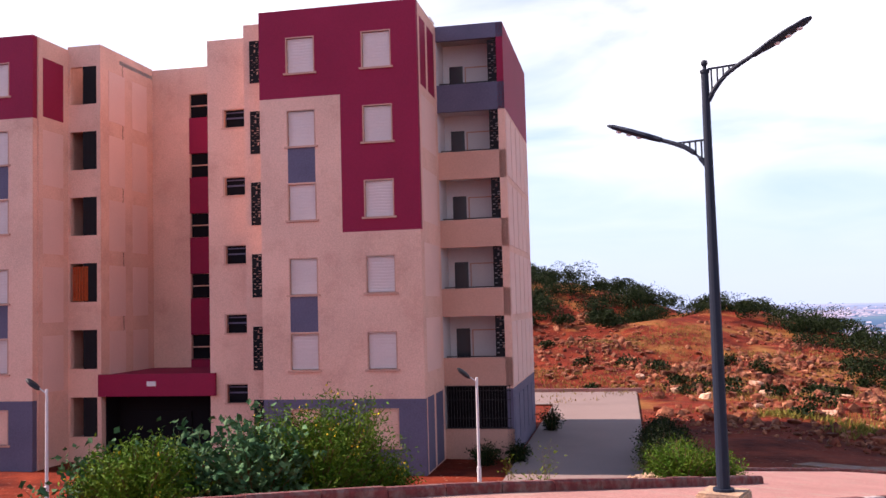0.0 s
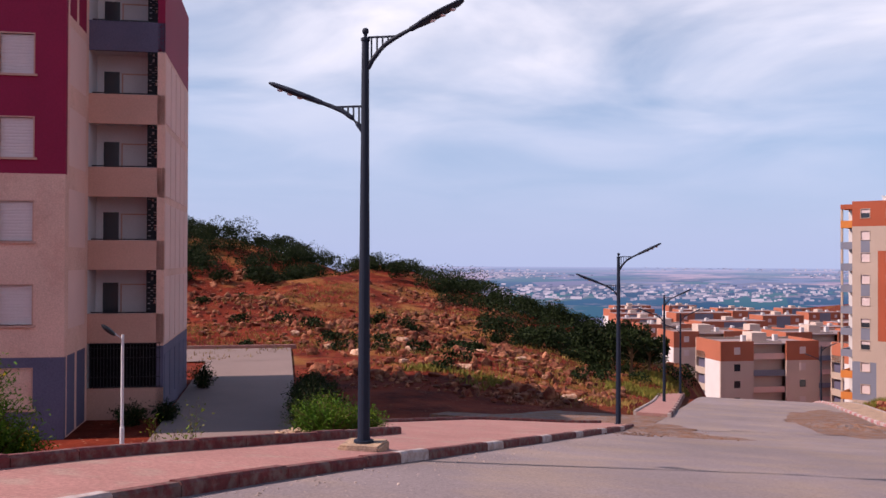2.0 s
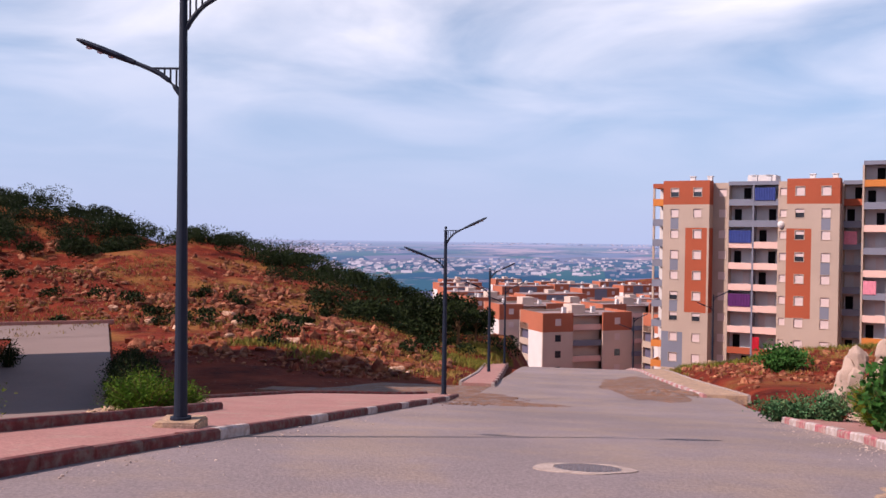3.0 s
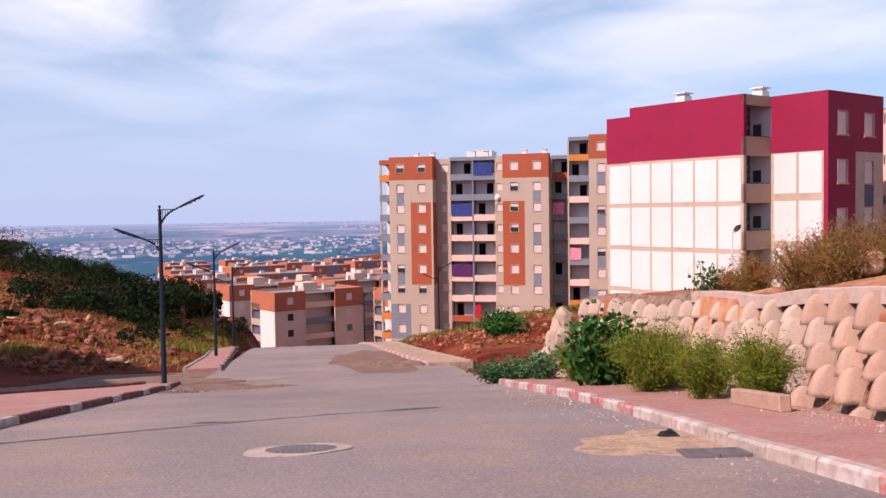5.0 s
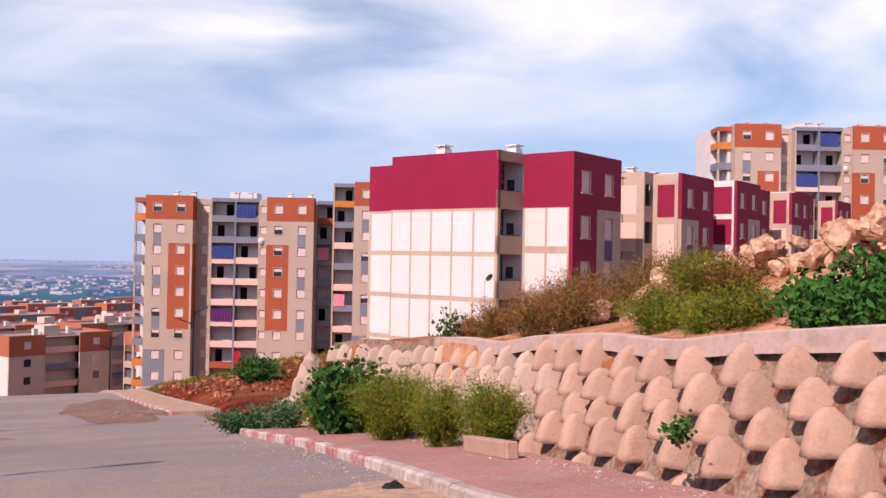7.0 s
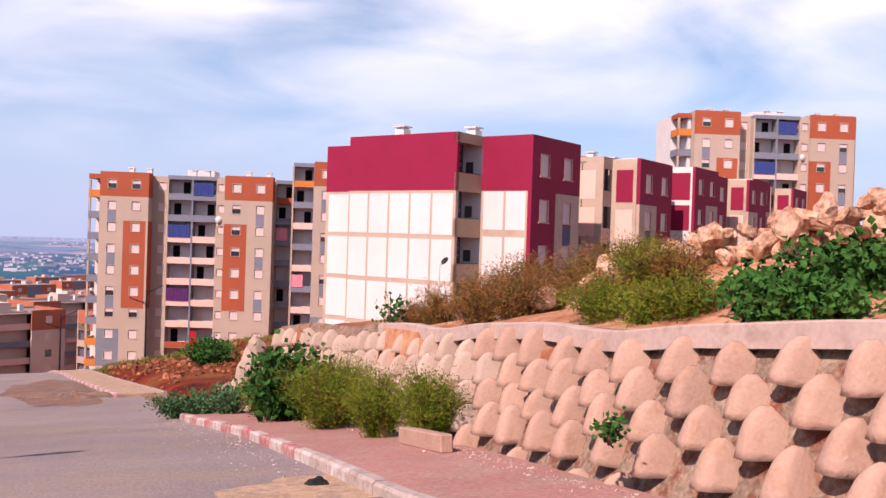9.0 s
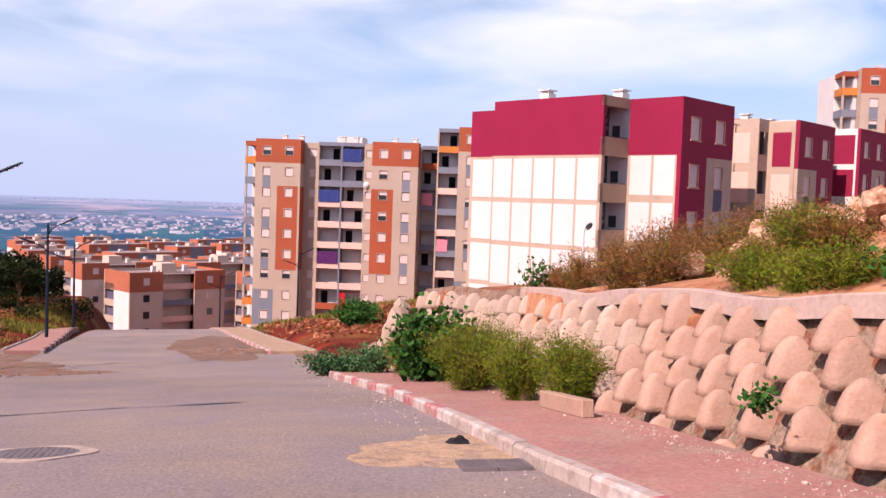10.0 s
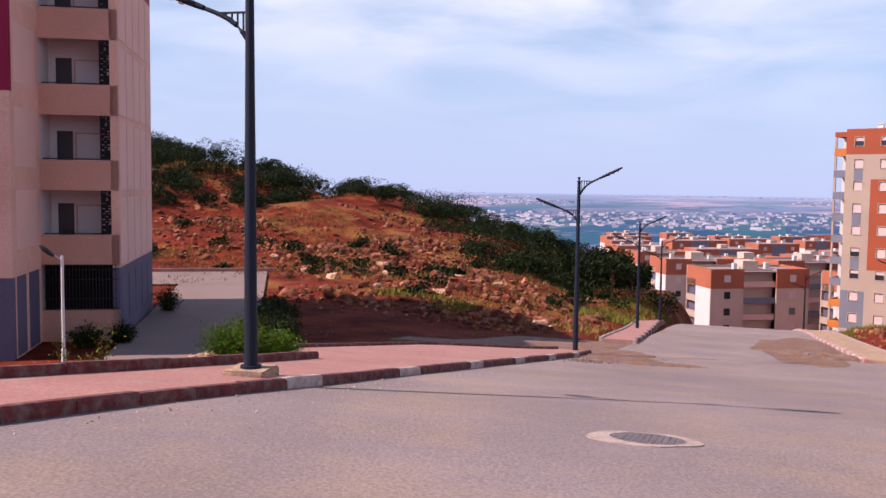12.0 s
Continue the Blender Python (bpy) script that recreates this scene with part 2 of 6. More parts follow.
LEAF = leaf_mat("olive_green_leaves", (0.085, 0.135, 0.010), (0.18, 0.165, 0.02))
LEAF_GREEN = leaf_mat("fresh_green_leaves", (0.042, 0.11, 0.008), (0.10, 0.155, 0.012))
LEAF_BROAD = leaf_mat("broad_green_leaves", (0.022, 0.085, 0.016), (0.042, 0.115, 0.024))
LEAF_DARK = leaf_mat("dark_scrub_leaves", (0.008, 0.016, 0.005), (0.022, 0.034, 0.009))
LEAF_DRY = leaf_mat("dry_brown_stalks", (0.24, 0.095, 0.035), (0.12, 0.11, 0.02))
LEAF_BLUE = leaf_mat("blue_green_leaves", (0.042, 0.12, 0.05), (0.085, 0.165, 0.07))
FLOWER = leaf_mat("yellow_flowers", (0.55, 0.38, 0.02), (0.45, 0.3, 0.03))
STEM = mat("brown_stems", (0.12, 0.07, 0.035), var=0.2)


def ground_mat():
    """Red earth with dry straw-coloured grass in patches and stony grit."""
    m = bpy.data.materials.new("red_earth")
    m.use_nodes = True
    n, l = m.node_tree.nodes, m.node_tree.links
    b = n["Principled BSDF"]
    geo = n.new("ShaderNodeNewGeometry")

    def noise_tex(scale, detail=7, rough=0.6):
        t = n.new("ShaderNodeTexNoise")
        t.inputs["Scale"].default_value, t.inputs["Detail"].default_value, t.inputs["Roughness"].default_value = scale, detail, rough
        l.new(geo.outputs["Position"], t.inputs["Vector"])
        return t

    def ramp(src, p0, p1, c0, c1):
        r = n.new("ShaderNodeValToRGB")
        r.color_ramp.elements[0].position, r.color_ramp.elements[1].position = p0, p1
        r.color_ramp.elements[0].color, r.color_ramp.elements[1].color = (*c0, 1), (*c1, 1)
        l.new(src, r.inputs[0])
        return r
    earth = ramp(noise_tex(0.5).outputs["Fac"], 0.32, 0.68, (0.055, 0.005, 0.003), (0.205, 0.031, 0.013))
    straw = ramp(noise_tex(3.0).outputs["Fac"], 0.3, 0.7, (0.17, 0.064, 0.017), (0.30, 0.14, 0.042))
    # dry grass grows on the hill and the banks, past the ploughed strip
    where = ramp(noise_tex(0.13, 8, 0.68).outputs["Fac"], 0.50, 0.62, (0, 0, 0), (0.9, 0.9, 0.9))
    at_ = n.new("ShaderNodeSeparateXYZ"); l.new(geo.outputs["Position"], at_.inputs[0])
    past = n.new("ShaderNodeMapRange")
    past.inputs["From Min"].default_value, past.inputs["From Max"].default_value = 44, 54
    l.new(at_.outputs["Y"], past.inputs["Value"])
    both = n.new("ShaderNodeMath"); both.operation = "MULTIPLY"
    l.new(where.outputs[0], both.inputs[0]); l.new(past.outputs[0], both.inputs[1])
    mx = n.new("ShaderNodeMix"); mx.data_type = "RGBA"
    l.new(both.outputs[0], mx.inputs["Factor"]); l.new(earth.outputs[0], mx.inputs["A"]); l.new(straw.outputs[0], mx.inputs["B"])
    vor = n.new("ShaderNodeTexVoronoi"); vor.inputs["Scale"].default_value = 3.2
    l.new(geo.outputs["Position"], vor.inputs["Vector"])
    stone = ramp(vor.outputs["Distance"], 0.12, 0.2, (1, 1, 1), (0, 0, 0))
    st = n.new("ShaderNodeMix"); st.data_type = "RGBA"
    st.inputs["B"].default_value = (0.42, 0.24, 0.16, 1)
    patch = ramp(noise_tex(0.35).outputs["Fac"], 0.5, 0.6, (0, 0, 0), (0.8, 0.8, 0.8))
    mm = n.new("ShaderNodeMath"); mm.operation = "MULTIPLY"
    l.new(stone.outputs[0], mm.inputs[0]); l.new(patch.outputs[0], mm.inputs[1])
    l.new(mm.outputs[0], st.inputs["Factor"]); l.new(mx.outputs["Result"], st.inputs["A"])
    # stony ochre fill heaped behind the retaining wall
    fill = ramp(noise_tex(1.1, 9, 0.7).outputs["Fac"], 0.36, 0.62, (0.26, 0.085, 0.045), (0.52, 0.28, 0.17))
    east = n.new("ShaderNodeMapRange"); east.inputs["From Min"].default_value, east.inputs["From Max"].default_value = 7.6, 8.2
    l.new(at_.outputs["X"], east.inputs["Value"])
    near = n.new("ShaderNodeMapRange"); near.inputs["From Min"].default_value, near.inputs["From Max"].default_value = 27, 21
    l.new(at_.outputs["Y"], near.inputs["Value"])
    bank_ = n.new("ShaderNodeMath"); bank_.operation = "MULTIPLY"
    l.new(east.outputs[0], bank_.inputs[0]); l.new(near.outputs[0], bank_.inputs[1])
    heap = n.new("ShaderNodeMix"); heap.data_type = "RGBA"
    l.new(bank_.outputs[0], heap.inputs["Factor"]); l.new(st.outputs["Result"], heap.inputs["A"]); l.new(fill.outputs[0], heap.inputs["B"])
    l.new(heap.outputs["Result"], b.inputs["Base Color"])
    b.inputs["Roughness"].default_value = 0.95
    b.inputs["Specular IOR Level"].default_value = 0.1
    bn = n.new("ShaderNodeBump"); bn.inputs["Strength"].default_value = 0.6; bn.inputs["Distance"].default_value = 0.15
    l.new(noise_tex(2.5, 8).outputs["Fac"], bn.inputs["Height"]); l.new(bn.outputs[0], b.inputs["Normal"])
    return m


EARTH = ground_mat()


# ---- mesh helpers ----
def mesh_object(name, bm, material, parent=None, label="", kind="", category=""):
    me = bpy.data.meshes.new(name)
    bm.to_mesh(me)
    bm.free()
    me.materials.append(material)
    ob = new(name, me)
    if parent is not None:
        ob.parent = parent
    return tagged(ob, label, category, "", kind)


def part(name, bm, material, parent, label=""):
    return mesh_object(name, bm, material, parent, label)


def share(name, me, parent, m, label=""):
    """One more object on a mesh that others use too."""
    ob = new(name, me)
    ob.parent, ob.matrix_basis = parent, m
    return tagged(ob, label)


def thing(name, label, category, m=None, group=""):
    ob = new(name)
    if m is not None:
        ob.matrix_basis = m
    return tagged(ob, label, category, group)


def box(bm, x0, x1, y0, y1, z0, z1):
    x0, x1 = min(x0, x1), max(x0, x1)
    y0, y1 = min(y0, y1), max(y0, y1)
    vs = [bm.verts.new(p) for p in ((x0, y0, z0), (x1, y0, z0), (x1, y1, z0), (x0, y1, z0), (x0, y0, z1), (x1, y0, z1), (x1, y1, z1), (x0, y1, z1))]
    for f in ((0, 3, 2, 1), (4, 5, 6, 7), (0, 1, 5, 4), (1, 2, 6, 5), (2, 3, 7, 6), (3, 0, 4, 7)):
        bm.faces.new([vs[i] for i in f])
    return vs


def boxes(*rows):
    bm = bmesh.new()
    for r in rows:
        box(bm, *r)
    return bm


def tube(bm, points, radii, sides=10):
    """A round bar through the points, capped."""
    rings = []
    pts = [Vector(p) for p in points]
    for i, p in enumerate(pts):
        way = (pts[min(i + 1, len(pts) - 1)] - pts[max(i - 1, 0)]).normalized()
        a = way.orthogonal().normalized() if abs(way.z) < 0.9 else Vector((1, 0, 0))
        a = (a - way * a.dot(way)).normalized()
        b = way.cross(a)
        r = radii[i] if isinstance(radii, (list, tuple)) else radii
        rings.append([bm.verts.new(p + (a * math.cos(k * math.tau / sides) + b * math.sin(k * math.tau / sides)) * r) for k in range(sides)])
    for q, s in zip(rings, rings[1:]):
        for k in range(sides):
            bm.faces.new((q[k], q[(k + 1) % sides], s[(k + 1) % sides], s[k]))
    bm.faces.new(rings[0][::-1])
    bm.faces.new(rings[-1])
    return bm


def cells(xs, zs, holes, zones, base):
    """A wall's face cut into cells by its openings and painted zones: (x0, x1, z0, z1, material)."""
    cx = sorted({round(v, 4) for v in xs} | {round(v, 4) for h in holes for v in h[:2]} | {round(v, 4) for q in zones for v in q[:2]})
    cz = sorted({round(v, 4) for v in zs} | {round(v, 4) for h in holes for v in h[2:4]} | {round(v, 4) for q in zones for v in q[2:4]})
    cx = [v for v in cx if xs[0] <= v <= xs[1]]
    cz = [v for v in cz if zs[0] <= v <= zs[1]]
    out = []
    for x0, x1 in zip(cx, cx[1:]):
        for z0, z1 in zip(cz, cz[1:]):
            mx, mz = (x0 + x1) / 2, (z0 + z1) / 2
            kind = base
            for q in zones:
                if q[0] < mx < q[1] and q[2] < mz < q[3]:
                    kind = q[4]
            if any(h[0] < mx < h[1] and h[2] < mz < h[3] for h in holes):
                kind = None
            if kind is not None:
                out.append((x0, x1, z0, z1, kind))
    return out


def wall(name, parent, along, span, zs, at, depth, base, holes=(), zones=(), flip=1):
    """A wall with openings, along x or y, with its face at `at` and its thickness behind it. One part a paint."""
    by = {}
    found = cells(span, zs, holes, zones, base)
    island = list(range(len(found)))
    for i, p in enumerate(found):
        for j, q in enumerate(found[:i]):
            if p[4] is q[4] and p[0] <= q[1] and q[0] <= p[1] and p[2] <= q[3] and q[2] <= p[3]:
                old, keep = island[i], island[j]
                island = [keep if v == old else v for v in island]
    for (a0, a1, z0, z1, kind), spot in zip(found, island):
        bm = by.setdefault((kind, spot), None) or bmesh.new()
        by[(kind, spot)] = bm
        if along == "x":
            box(bm, flip * a0, flip * a1, at, at + depth, z0, z1)
        else:
            box(bm, flip * at, flip * (at + depth), a0, a1, z0, z1)
    for (kind, _), bm in by.items():
        bmesh.ops.remove_doubles(bm, verts=bm.verts, dist=0.0005)
        part(name, bm, kind, parent, "" if kind is base else kind.name.replace("_", " ") + " field")


# ---- ground ----
ROAD_Y = (-40, 0, 10, 13, 20, 34.6, 56.4, 66, 73, 80, 95, 130, 171, 300, 500, 900)
ROAD_Z = (4.8, 0.1, -1.03, -1.43, -2.45, -4.72, -7.1, -8.05, -8.95, -10.1, -13, -20, -28.5, -34, -40, -46)


def smooth(a, b, v):
    t = min(1, max(0, (v - a) / (b - a)))
    return t * t * (3 - 2 * t)


def road_z(y):
    return float(sum(np.interp(y + d, ROAD_Y, ROAD_Z) for d in (-2, -1, 0, 1, 2)) / 5)


def wall_foot(y):
    return float(np.interp(y, (2, 9, 12, 17, 22, 27), (6.5, 6.7, 7.0, 7.35, 7.5, 7.3)))


def wall_top(y):
    return 0.95 - (y - 7) * 0.098 + 0.05 * math.sin(y * 1.1)


def ground_z(x, y):
    z = road_z(y)
    if x < -5:
        e0 = float(np.interp(y, (8, 12, 14, 18, 22, 36, 44), (-9.5, -8.5, -7.7, -8.4, -9.7, -9.7, -8.6)))
        e1 = e0 - float(np.interp(y, (8, 13, 16.5, 20, 36, 44), (9.5, 6.5, 6.5, 4.5, 6, 10)))
        low = z + (-5.05 - z) * smooth(e0, e1, x)
        if y > 115:
            low = z
        start = float(np.interp(x, (-90, -35, -10, -6), (46, 60, 46, 46)))
        crest = float(np.interp(x, (-160, -110, -84, -70, -63, -56, -49, -44, -39, -34, -27, -21, -14, -6), (6, 8, 5.8, 4.4, 2.1, -0.9, 0.4, -0.2, -2.0, -3.0, -5.8, -8.2, -10.8, -11.5)))
        if y > start:
            s = min(1, (y - start) / (115 - start))
            base = road_z(start) + (-5.05 - road_z(start)) * smooth(-8.6, -19, x)
            hill = base + (crest - base) * (0.8 * s + 0.2 * smooth(0, 1, s)) + noise.noise((x * 0.09, y * 0.09, 3)) * 1.6 * min(1, s * 4)
            hill -= max(0, y - 115) * 0.28
            low = z + (hill - z) * smooth(-5, -9, x)
            if y > 115:
                low = max(low, z) if x > -12 else max(hill, z)
        z = low + noise.noise((x * 0.5, y * 0.5, 1)) * 0.10 * smooth(-9, -12, x) * (1 if y > 40 else 0.4)
    elif x > 5:
        far_z = z + 0.11 * max(0, x - 14) * smooth(40, 110, y) + 0.35 * smooth(7.6, 9.5, x) * smooth(37, 45, y) + 1.5 * smooth(9, 20, x) * smooth(45, 78, y) * smooth(118, 92, y)
        if x > wall_foot(y) + 1.0:
            top = wall_top(y) - 0.12
            inner = top + (0.15 + 0.7 * smooth(18, 13, y)) * smooth(8.2, 11.5, x) + 0.6 * smooth(11, 14, x) * smooth(17, 11, y)
            inner += noise.noise((x * 0.6, y * 0.6, 5)) * 0.25 * smooth(8.4, 9.5, x)
            k = smooth(27.5, 24.5 - 2.0 * smooth(9, 14, x), y) * smooth(34, 17, x)
            z = far_z + (inner - far_z) * k
        else:
            z = far_z
        if x > 14:
            z += noise.noise((x * 0.3, y * 0.3, 2)) * 0.2
    if -6.6 < x < 8.3 and y < 100:
        z -= 0.25
    return z


def axis_steps(*runs):
    out = []
    for a, b, step in runs:
        out += list(np.arange(a, b, step))
    return out + [runs[-1][1]]


gx = axis_steps((-420, -160, 20), (-160, -60, 4), (-60, -20, 1.5), (-20, -8.4, 0.6), (-8.4, 14, 0.4), (14, 40, 1.2), (40, 160, 6), (160, 600, 20))
gy = axis_steps((-40, 0, 2), (0, 30, 0.5), (30, 70, 0.9), (70, 130, 2), (130, 300, 8), (300, 900, 30))
vs = [(x, y, ground_z(x, y)) for y in gy for x in gx]
w = len(gx)
fs = [(j * w + i, j * w + i + 1, (j + 1) * w + i + 1, (j + 1) * w + i) for j in range(len(gy) - 1) for i in range(w - 1)]
me = bpy.data.meshes.new("ground")
me.from_pydata(vs, [], fs)
me.materials.append(EARTH)
me.shade_smooth()
tagged(new("ground", me), "red stony earth hillside with dry grass", "ground", "", "structure")


def sheet(name, rows, material, thick=0.0, label="", category="", skirt=0.3):
    """A strip across the road's fall: rows of (y, x0, x1), with its top laid on the road's slope plus thick, and sides going down."""
    bm = bmesh.new()
    loops = []
    for y, x0, x1 in rows:
        top = [bm.verts.new((x0 + (x1 - x0) * i / 7, y, road_z(y) + thick)) for i in range(8)]
        foot = [bm.verts.new((x0, y, road_z(y) - skirt)), bm.verts.new((x1, y, road_z(y) - skirt))]
        loops.append((top, foot))
    for (a, af), (b, bf) in zip(loops, loops[1:]):
        for i in range(7):
            bm.faces.new((a[i], a[i + 1], b[i + 1], b[i]))
        bm.faces.new((af[0], a[0], b[0], bf[0]))
        bm.faces.new((a[7], af[1], bf[1], b[7]))
    for (t, f), s in ((loops[0], 1), (loops[-1], -1)):
        loop_ = [f[0], *t, f[1]]
        bm.faces.new(loop_[::-1] if s > 0 else loop_)
    bmesh.ops.recalc_face_normals(bm, faces=bm.faces)
    return mesh_object(name, bm, material, None, label, "structure", category)


def rows_between(y0, y1, left, right, step=0.5):
    n_ = max(2, int((y1 - y0) / step) + 1)
    return [(y, left(y), right(y)) for y in np.linspace(y0, y1, n_)]


def line(*pts):
    ys, xs = [p[1] for p in pts], [p[0] for p in pts]
    return lambda y: float(np.interp(y, ys, xs))


LEFT_KERB = line((-6.6, -8), (-6.0, 4), (-5.75, 7.5), (-5.4, 10.5), (-5.0, 13.5), (-4.65, 20), (-4.55, 28), (-4.5, 35.2))
LEFT_INNER = line((-8.6, -8), (-8.2, 4), (-7.75, 9.4), (-7.3, 11.7), (-7.05, 14.5), (-7.0, 17.3))
RIGHT_KERB = line((5.3, -8), (5.15, 4), (5.0, 7), (4.95, 9.5), (5.1, 12), (5.5, 18), (5.5, 24), (5.7, 26.3), (6.4, 27.4))
ISLAND_KERB = line((-3.9, 43.6), (-4.1, 48), (-4.9, 62), (-5.6, 73), (-6.4, 84))
ISLAND_INNER = line((-5.5, 43.6), (-6.0, 56), (-7.2, 73), (-8.2, 84))
FAR_KERB = line((5.6, 41.5), (5.2, 50), (4.6, 62), (4.2, 73), (4.0, 84))

sheet("road", [(y, a, b) for y, a, b in rows_between(-25, 120, lambda y: -6.6 if y < 36 else -4.2 - 2.0 * smooth(84, 110, y), lambda y: 6.6, 0.5)], ASPHALT, 0.0, "worn grey asphalt road going downhill", "road")
# the side street's mouth, half buried in washed-out earth
sheet("dirt_verge", rows_between(35.6, 43.4, lambda y: -13, lambda y: -4.1, 0.4), WASHED, 0.012, "washed-out brown earth across a side street's mouth", "dirt")


def blob(name, cx, cy, rx, ry, material, lift, label, seed, category, bumps=0.0):
    """A flat uneven patch lying on the road."""
    rnd = random.Random(seed)
    bm = bmesh.new()
    rings = []
    wob = [rnd.uniform(0, 6.28) for _ in range(6)]
    for k in range(1, 7):
        ring = []
        for i in range(40):
            a = i / 40 * math.tau
            r = k / 6 * (1 + 0.14 * math.sin(2 * a + wob[0]) + 0.10 * math.sin(3 * a + wob[1]) + 0.07 * math.sin(7 * a + wob[2]) + 0.04 * math.sin(13 * a + wob[3]))
            x, y = cx + rx * r * math.cos(a), cy + ry * r * math.sin(a)
            h = lift * (1 if k < 6 else 0.1) + bumps * (1 - (k / 6) ** 2) * (0.6 + 0.8 * noise.noise((x * 2.1, y * 2.1, seed)))
            ring.append(bm.verts.new((x, y, road_z(y) + h)))
        rings.append(ring)
    mid = bm.verts.new((cx, cy, road_z(cy) + lift + bumps * 0.5))
    for i in range(40):
        bm.faces.new((mid, rings[0][i], rings[0][(i + 1) % 40]))
        for p, q in zip(rings, rings[1:]):
            bm.faces.new((p[i], q[i], q[(i + 1) % 40], p[(i + 1) % 40]))
    return mesh_object(name, bm, material, None, label, "structure", category)


blob("dirt_patch", 4.75, 10.6, 1.15, 1.25, DUST, 0.012, "ochre dust spread beside a drain", 3, "dirt")
blob("dirt_patch", -1.9, 31.5, 1.5, 2.0, WASHED, 0.012, "brown earth washed onto the road", 4, "dirt", 0.05)
blob("dirt_patch", -4.3, 35.4, 2.6, 3.0, WASHED, 0.014, "brown earth washed onto the road", 5, "dirt", 0.05)
blob("dirt_patch", 3.4, 48.5, 2.3, 9.5, WASHED, 0.012, "thin brown earth over the asphalt", 6, "dirt", 0.03)
blob("dirt_patch", 4.0, 43.5, 1.7, 2.2, WASHED, 0.03, "ridge of brown earth and straw on the road", 7, "dirt", 0.22)


# ---- pavements and kerbs ----
sheet("pavement", rows_between(-8, 17.3, LEFT_INNER, lambda y: LEFT_KERB(y) - 0.16), PAVING, 0.15, "dusty pink paved walkway beside the road", "pavement")
sheet("pavement", rows_between(17.3, 35.0, lambda y: -9.3 + 3.6 * smooth(29, 35, y) - (0 if y > 19 else -1.6 * smooth(19, 17.3, y)), lambda y: LEFT_KERB(y) - 0.16), PAVING, 0.15, "dusty pink paved walkway widening at a corner", "pavement")
sheet("pavement", rows_between(43.6, 84, ISLAND_INNER, lambda y: ISLAND_KERB(y) - 0.16), PAVING, 0.15, "dusty pink paved walkway beside the road", "pavement")
sheet("pavement", rows_between(-8, 27.2, lambda y: RIGHT_KERB(y) + 0.16, lambda y: max(RIGHT_KERB(y) + 0.3, wall_foot(y) + 0.25)), PAVING, 0.14, "dusty pink paved walkway below a retaining wall", "pavement")
sheet("pavement", rows_between(41.5, 84, lambda y: FAR_KERB(y) + 0.16, lambda y: FAR_KERB(y) + 1.9), DUST, 0.14, "dusty ochre walkway beside the road", "pavement")


def kerb_run(name, label, path, y0, y1, width, height, paint, length=0.95, seed=1, side=1):
    """Kerb stones laid end to end along a line, each its own piece."""
    rnd = random.Random(seed)
    top = thing(name, label, "kerb")
    tagged(top, kind="structure")
    y = y0
    i = 0
    while y < y1:
        dy = min(length, y1 - y)
        ya, yb = y + 0.008, y + dy - 0.008
        lift = rnd.uniform(-0.012, 0.012)
        bm = bmesh.new()
        xa, xb = path(ya), path(yb)
        pts = []
        for yy, xx in ((ya, xa), (yb, xb)):
            z = road_z(yy)
            pts.append([(xx, yy, z - 0.2), (xx, yy, z + height - 0.035 + lift), (xx - side * 0.03, yy, z + height + lift), (xx - side * width, yy, z + height + lift), (xx - side * width, yy, z - 0.2)])
        v = [[bm.verts.new(p) for p in q] for q in pts]
        for k in range(4):
            bm.faces.new((v[0][k], v[0][k + 1], v[1][k + 1], v[1][k]))
        bm.faces.new(v[0]); bm.faces.new(v[1][::-1])
        bmesh.ops.recalc_face_normals(bm, faces=bm.faces)
        part("kerb_stone", bm, paint(i, y, rnd), top)
        y += dy
        i += 1
    return top


kerb_run("kerb", "worn red and white painted concrete kerb", LEFT_KERB, -8, 35.2, 0.16, 0.16,
         lambda i, y, r: (KERB_WHITE if (i % 4 == 2 and y > 11) else KERB_DARK if y > 9 else (KERB_WHITE if i % 3 == 0 else KERB_DARK)), 0.95, 1)
kerb_run("kerb", "worn pink and white painted concrete kerb", RIGHT_KERB, -8, 27.0, 0.16, 0.16,
         lambda i, y, r: (KERB if 7.6 < y < 12 and r.random() < 0.85 else KERB_WHITE if i % 2 else KERB_RED), 0.9, 2, -1)
kerb_run("kerb", "dark red painted concrete kerb", ISLAND_KERB, 43.6, 84, 0.16, 0.17, lambda i, y, r: KERB_DARK if i % 3 else KERB, 0.95, 3)
kerb_run("kerb", "red and white striped concrete kerb", FAR_KERB, 41.5, 84, 0.16, 0.16, lambda i, y, r: KERB_WHITE if i % 2 else KERB_RED, 0.9, 4, -1)
kerb_run("kerb", "low red-brown edging behind the walkway", lambda y: LEFT_INNER(y) + 0.02, -8, 17.6, 0.14, 0.3, lambda i, y, r: KERB_DARK if y > 4 else KERB, 1.0, 5)
kerb_run("kerb", "low red-brown edging beside bare earth", lambda y: -9.2 + 3.6 * smooth(29, 35, y), 19.2, 34.6, 0.14, 0.24, lambda i, y, r: KERB_DARK, 1.0, 6)
kerb_run("kerb", "low concrete edging beside waste ground", lambda y: FAR_KERB(y) + 2.05, 41.5, 84, 0.14, 0.2, lambda i, y, r: KERB, 1.0, 7)
kerb_run("kerb", "low concrete edging beside waste ground", lambda y: ISLAND_INNER(y), 43.6, 84, 0.14, 0.22, lambda i, y, r: KERB, 1.0, 8)

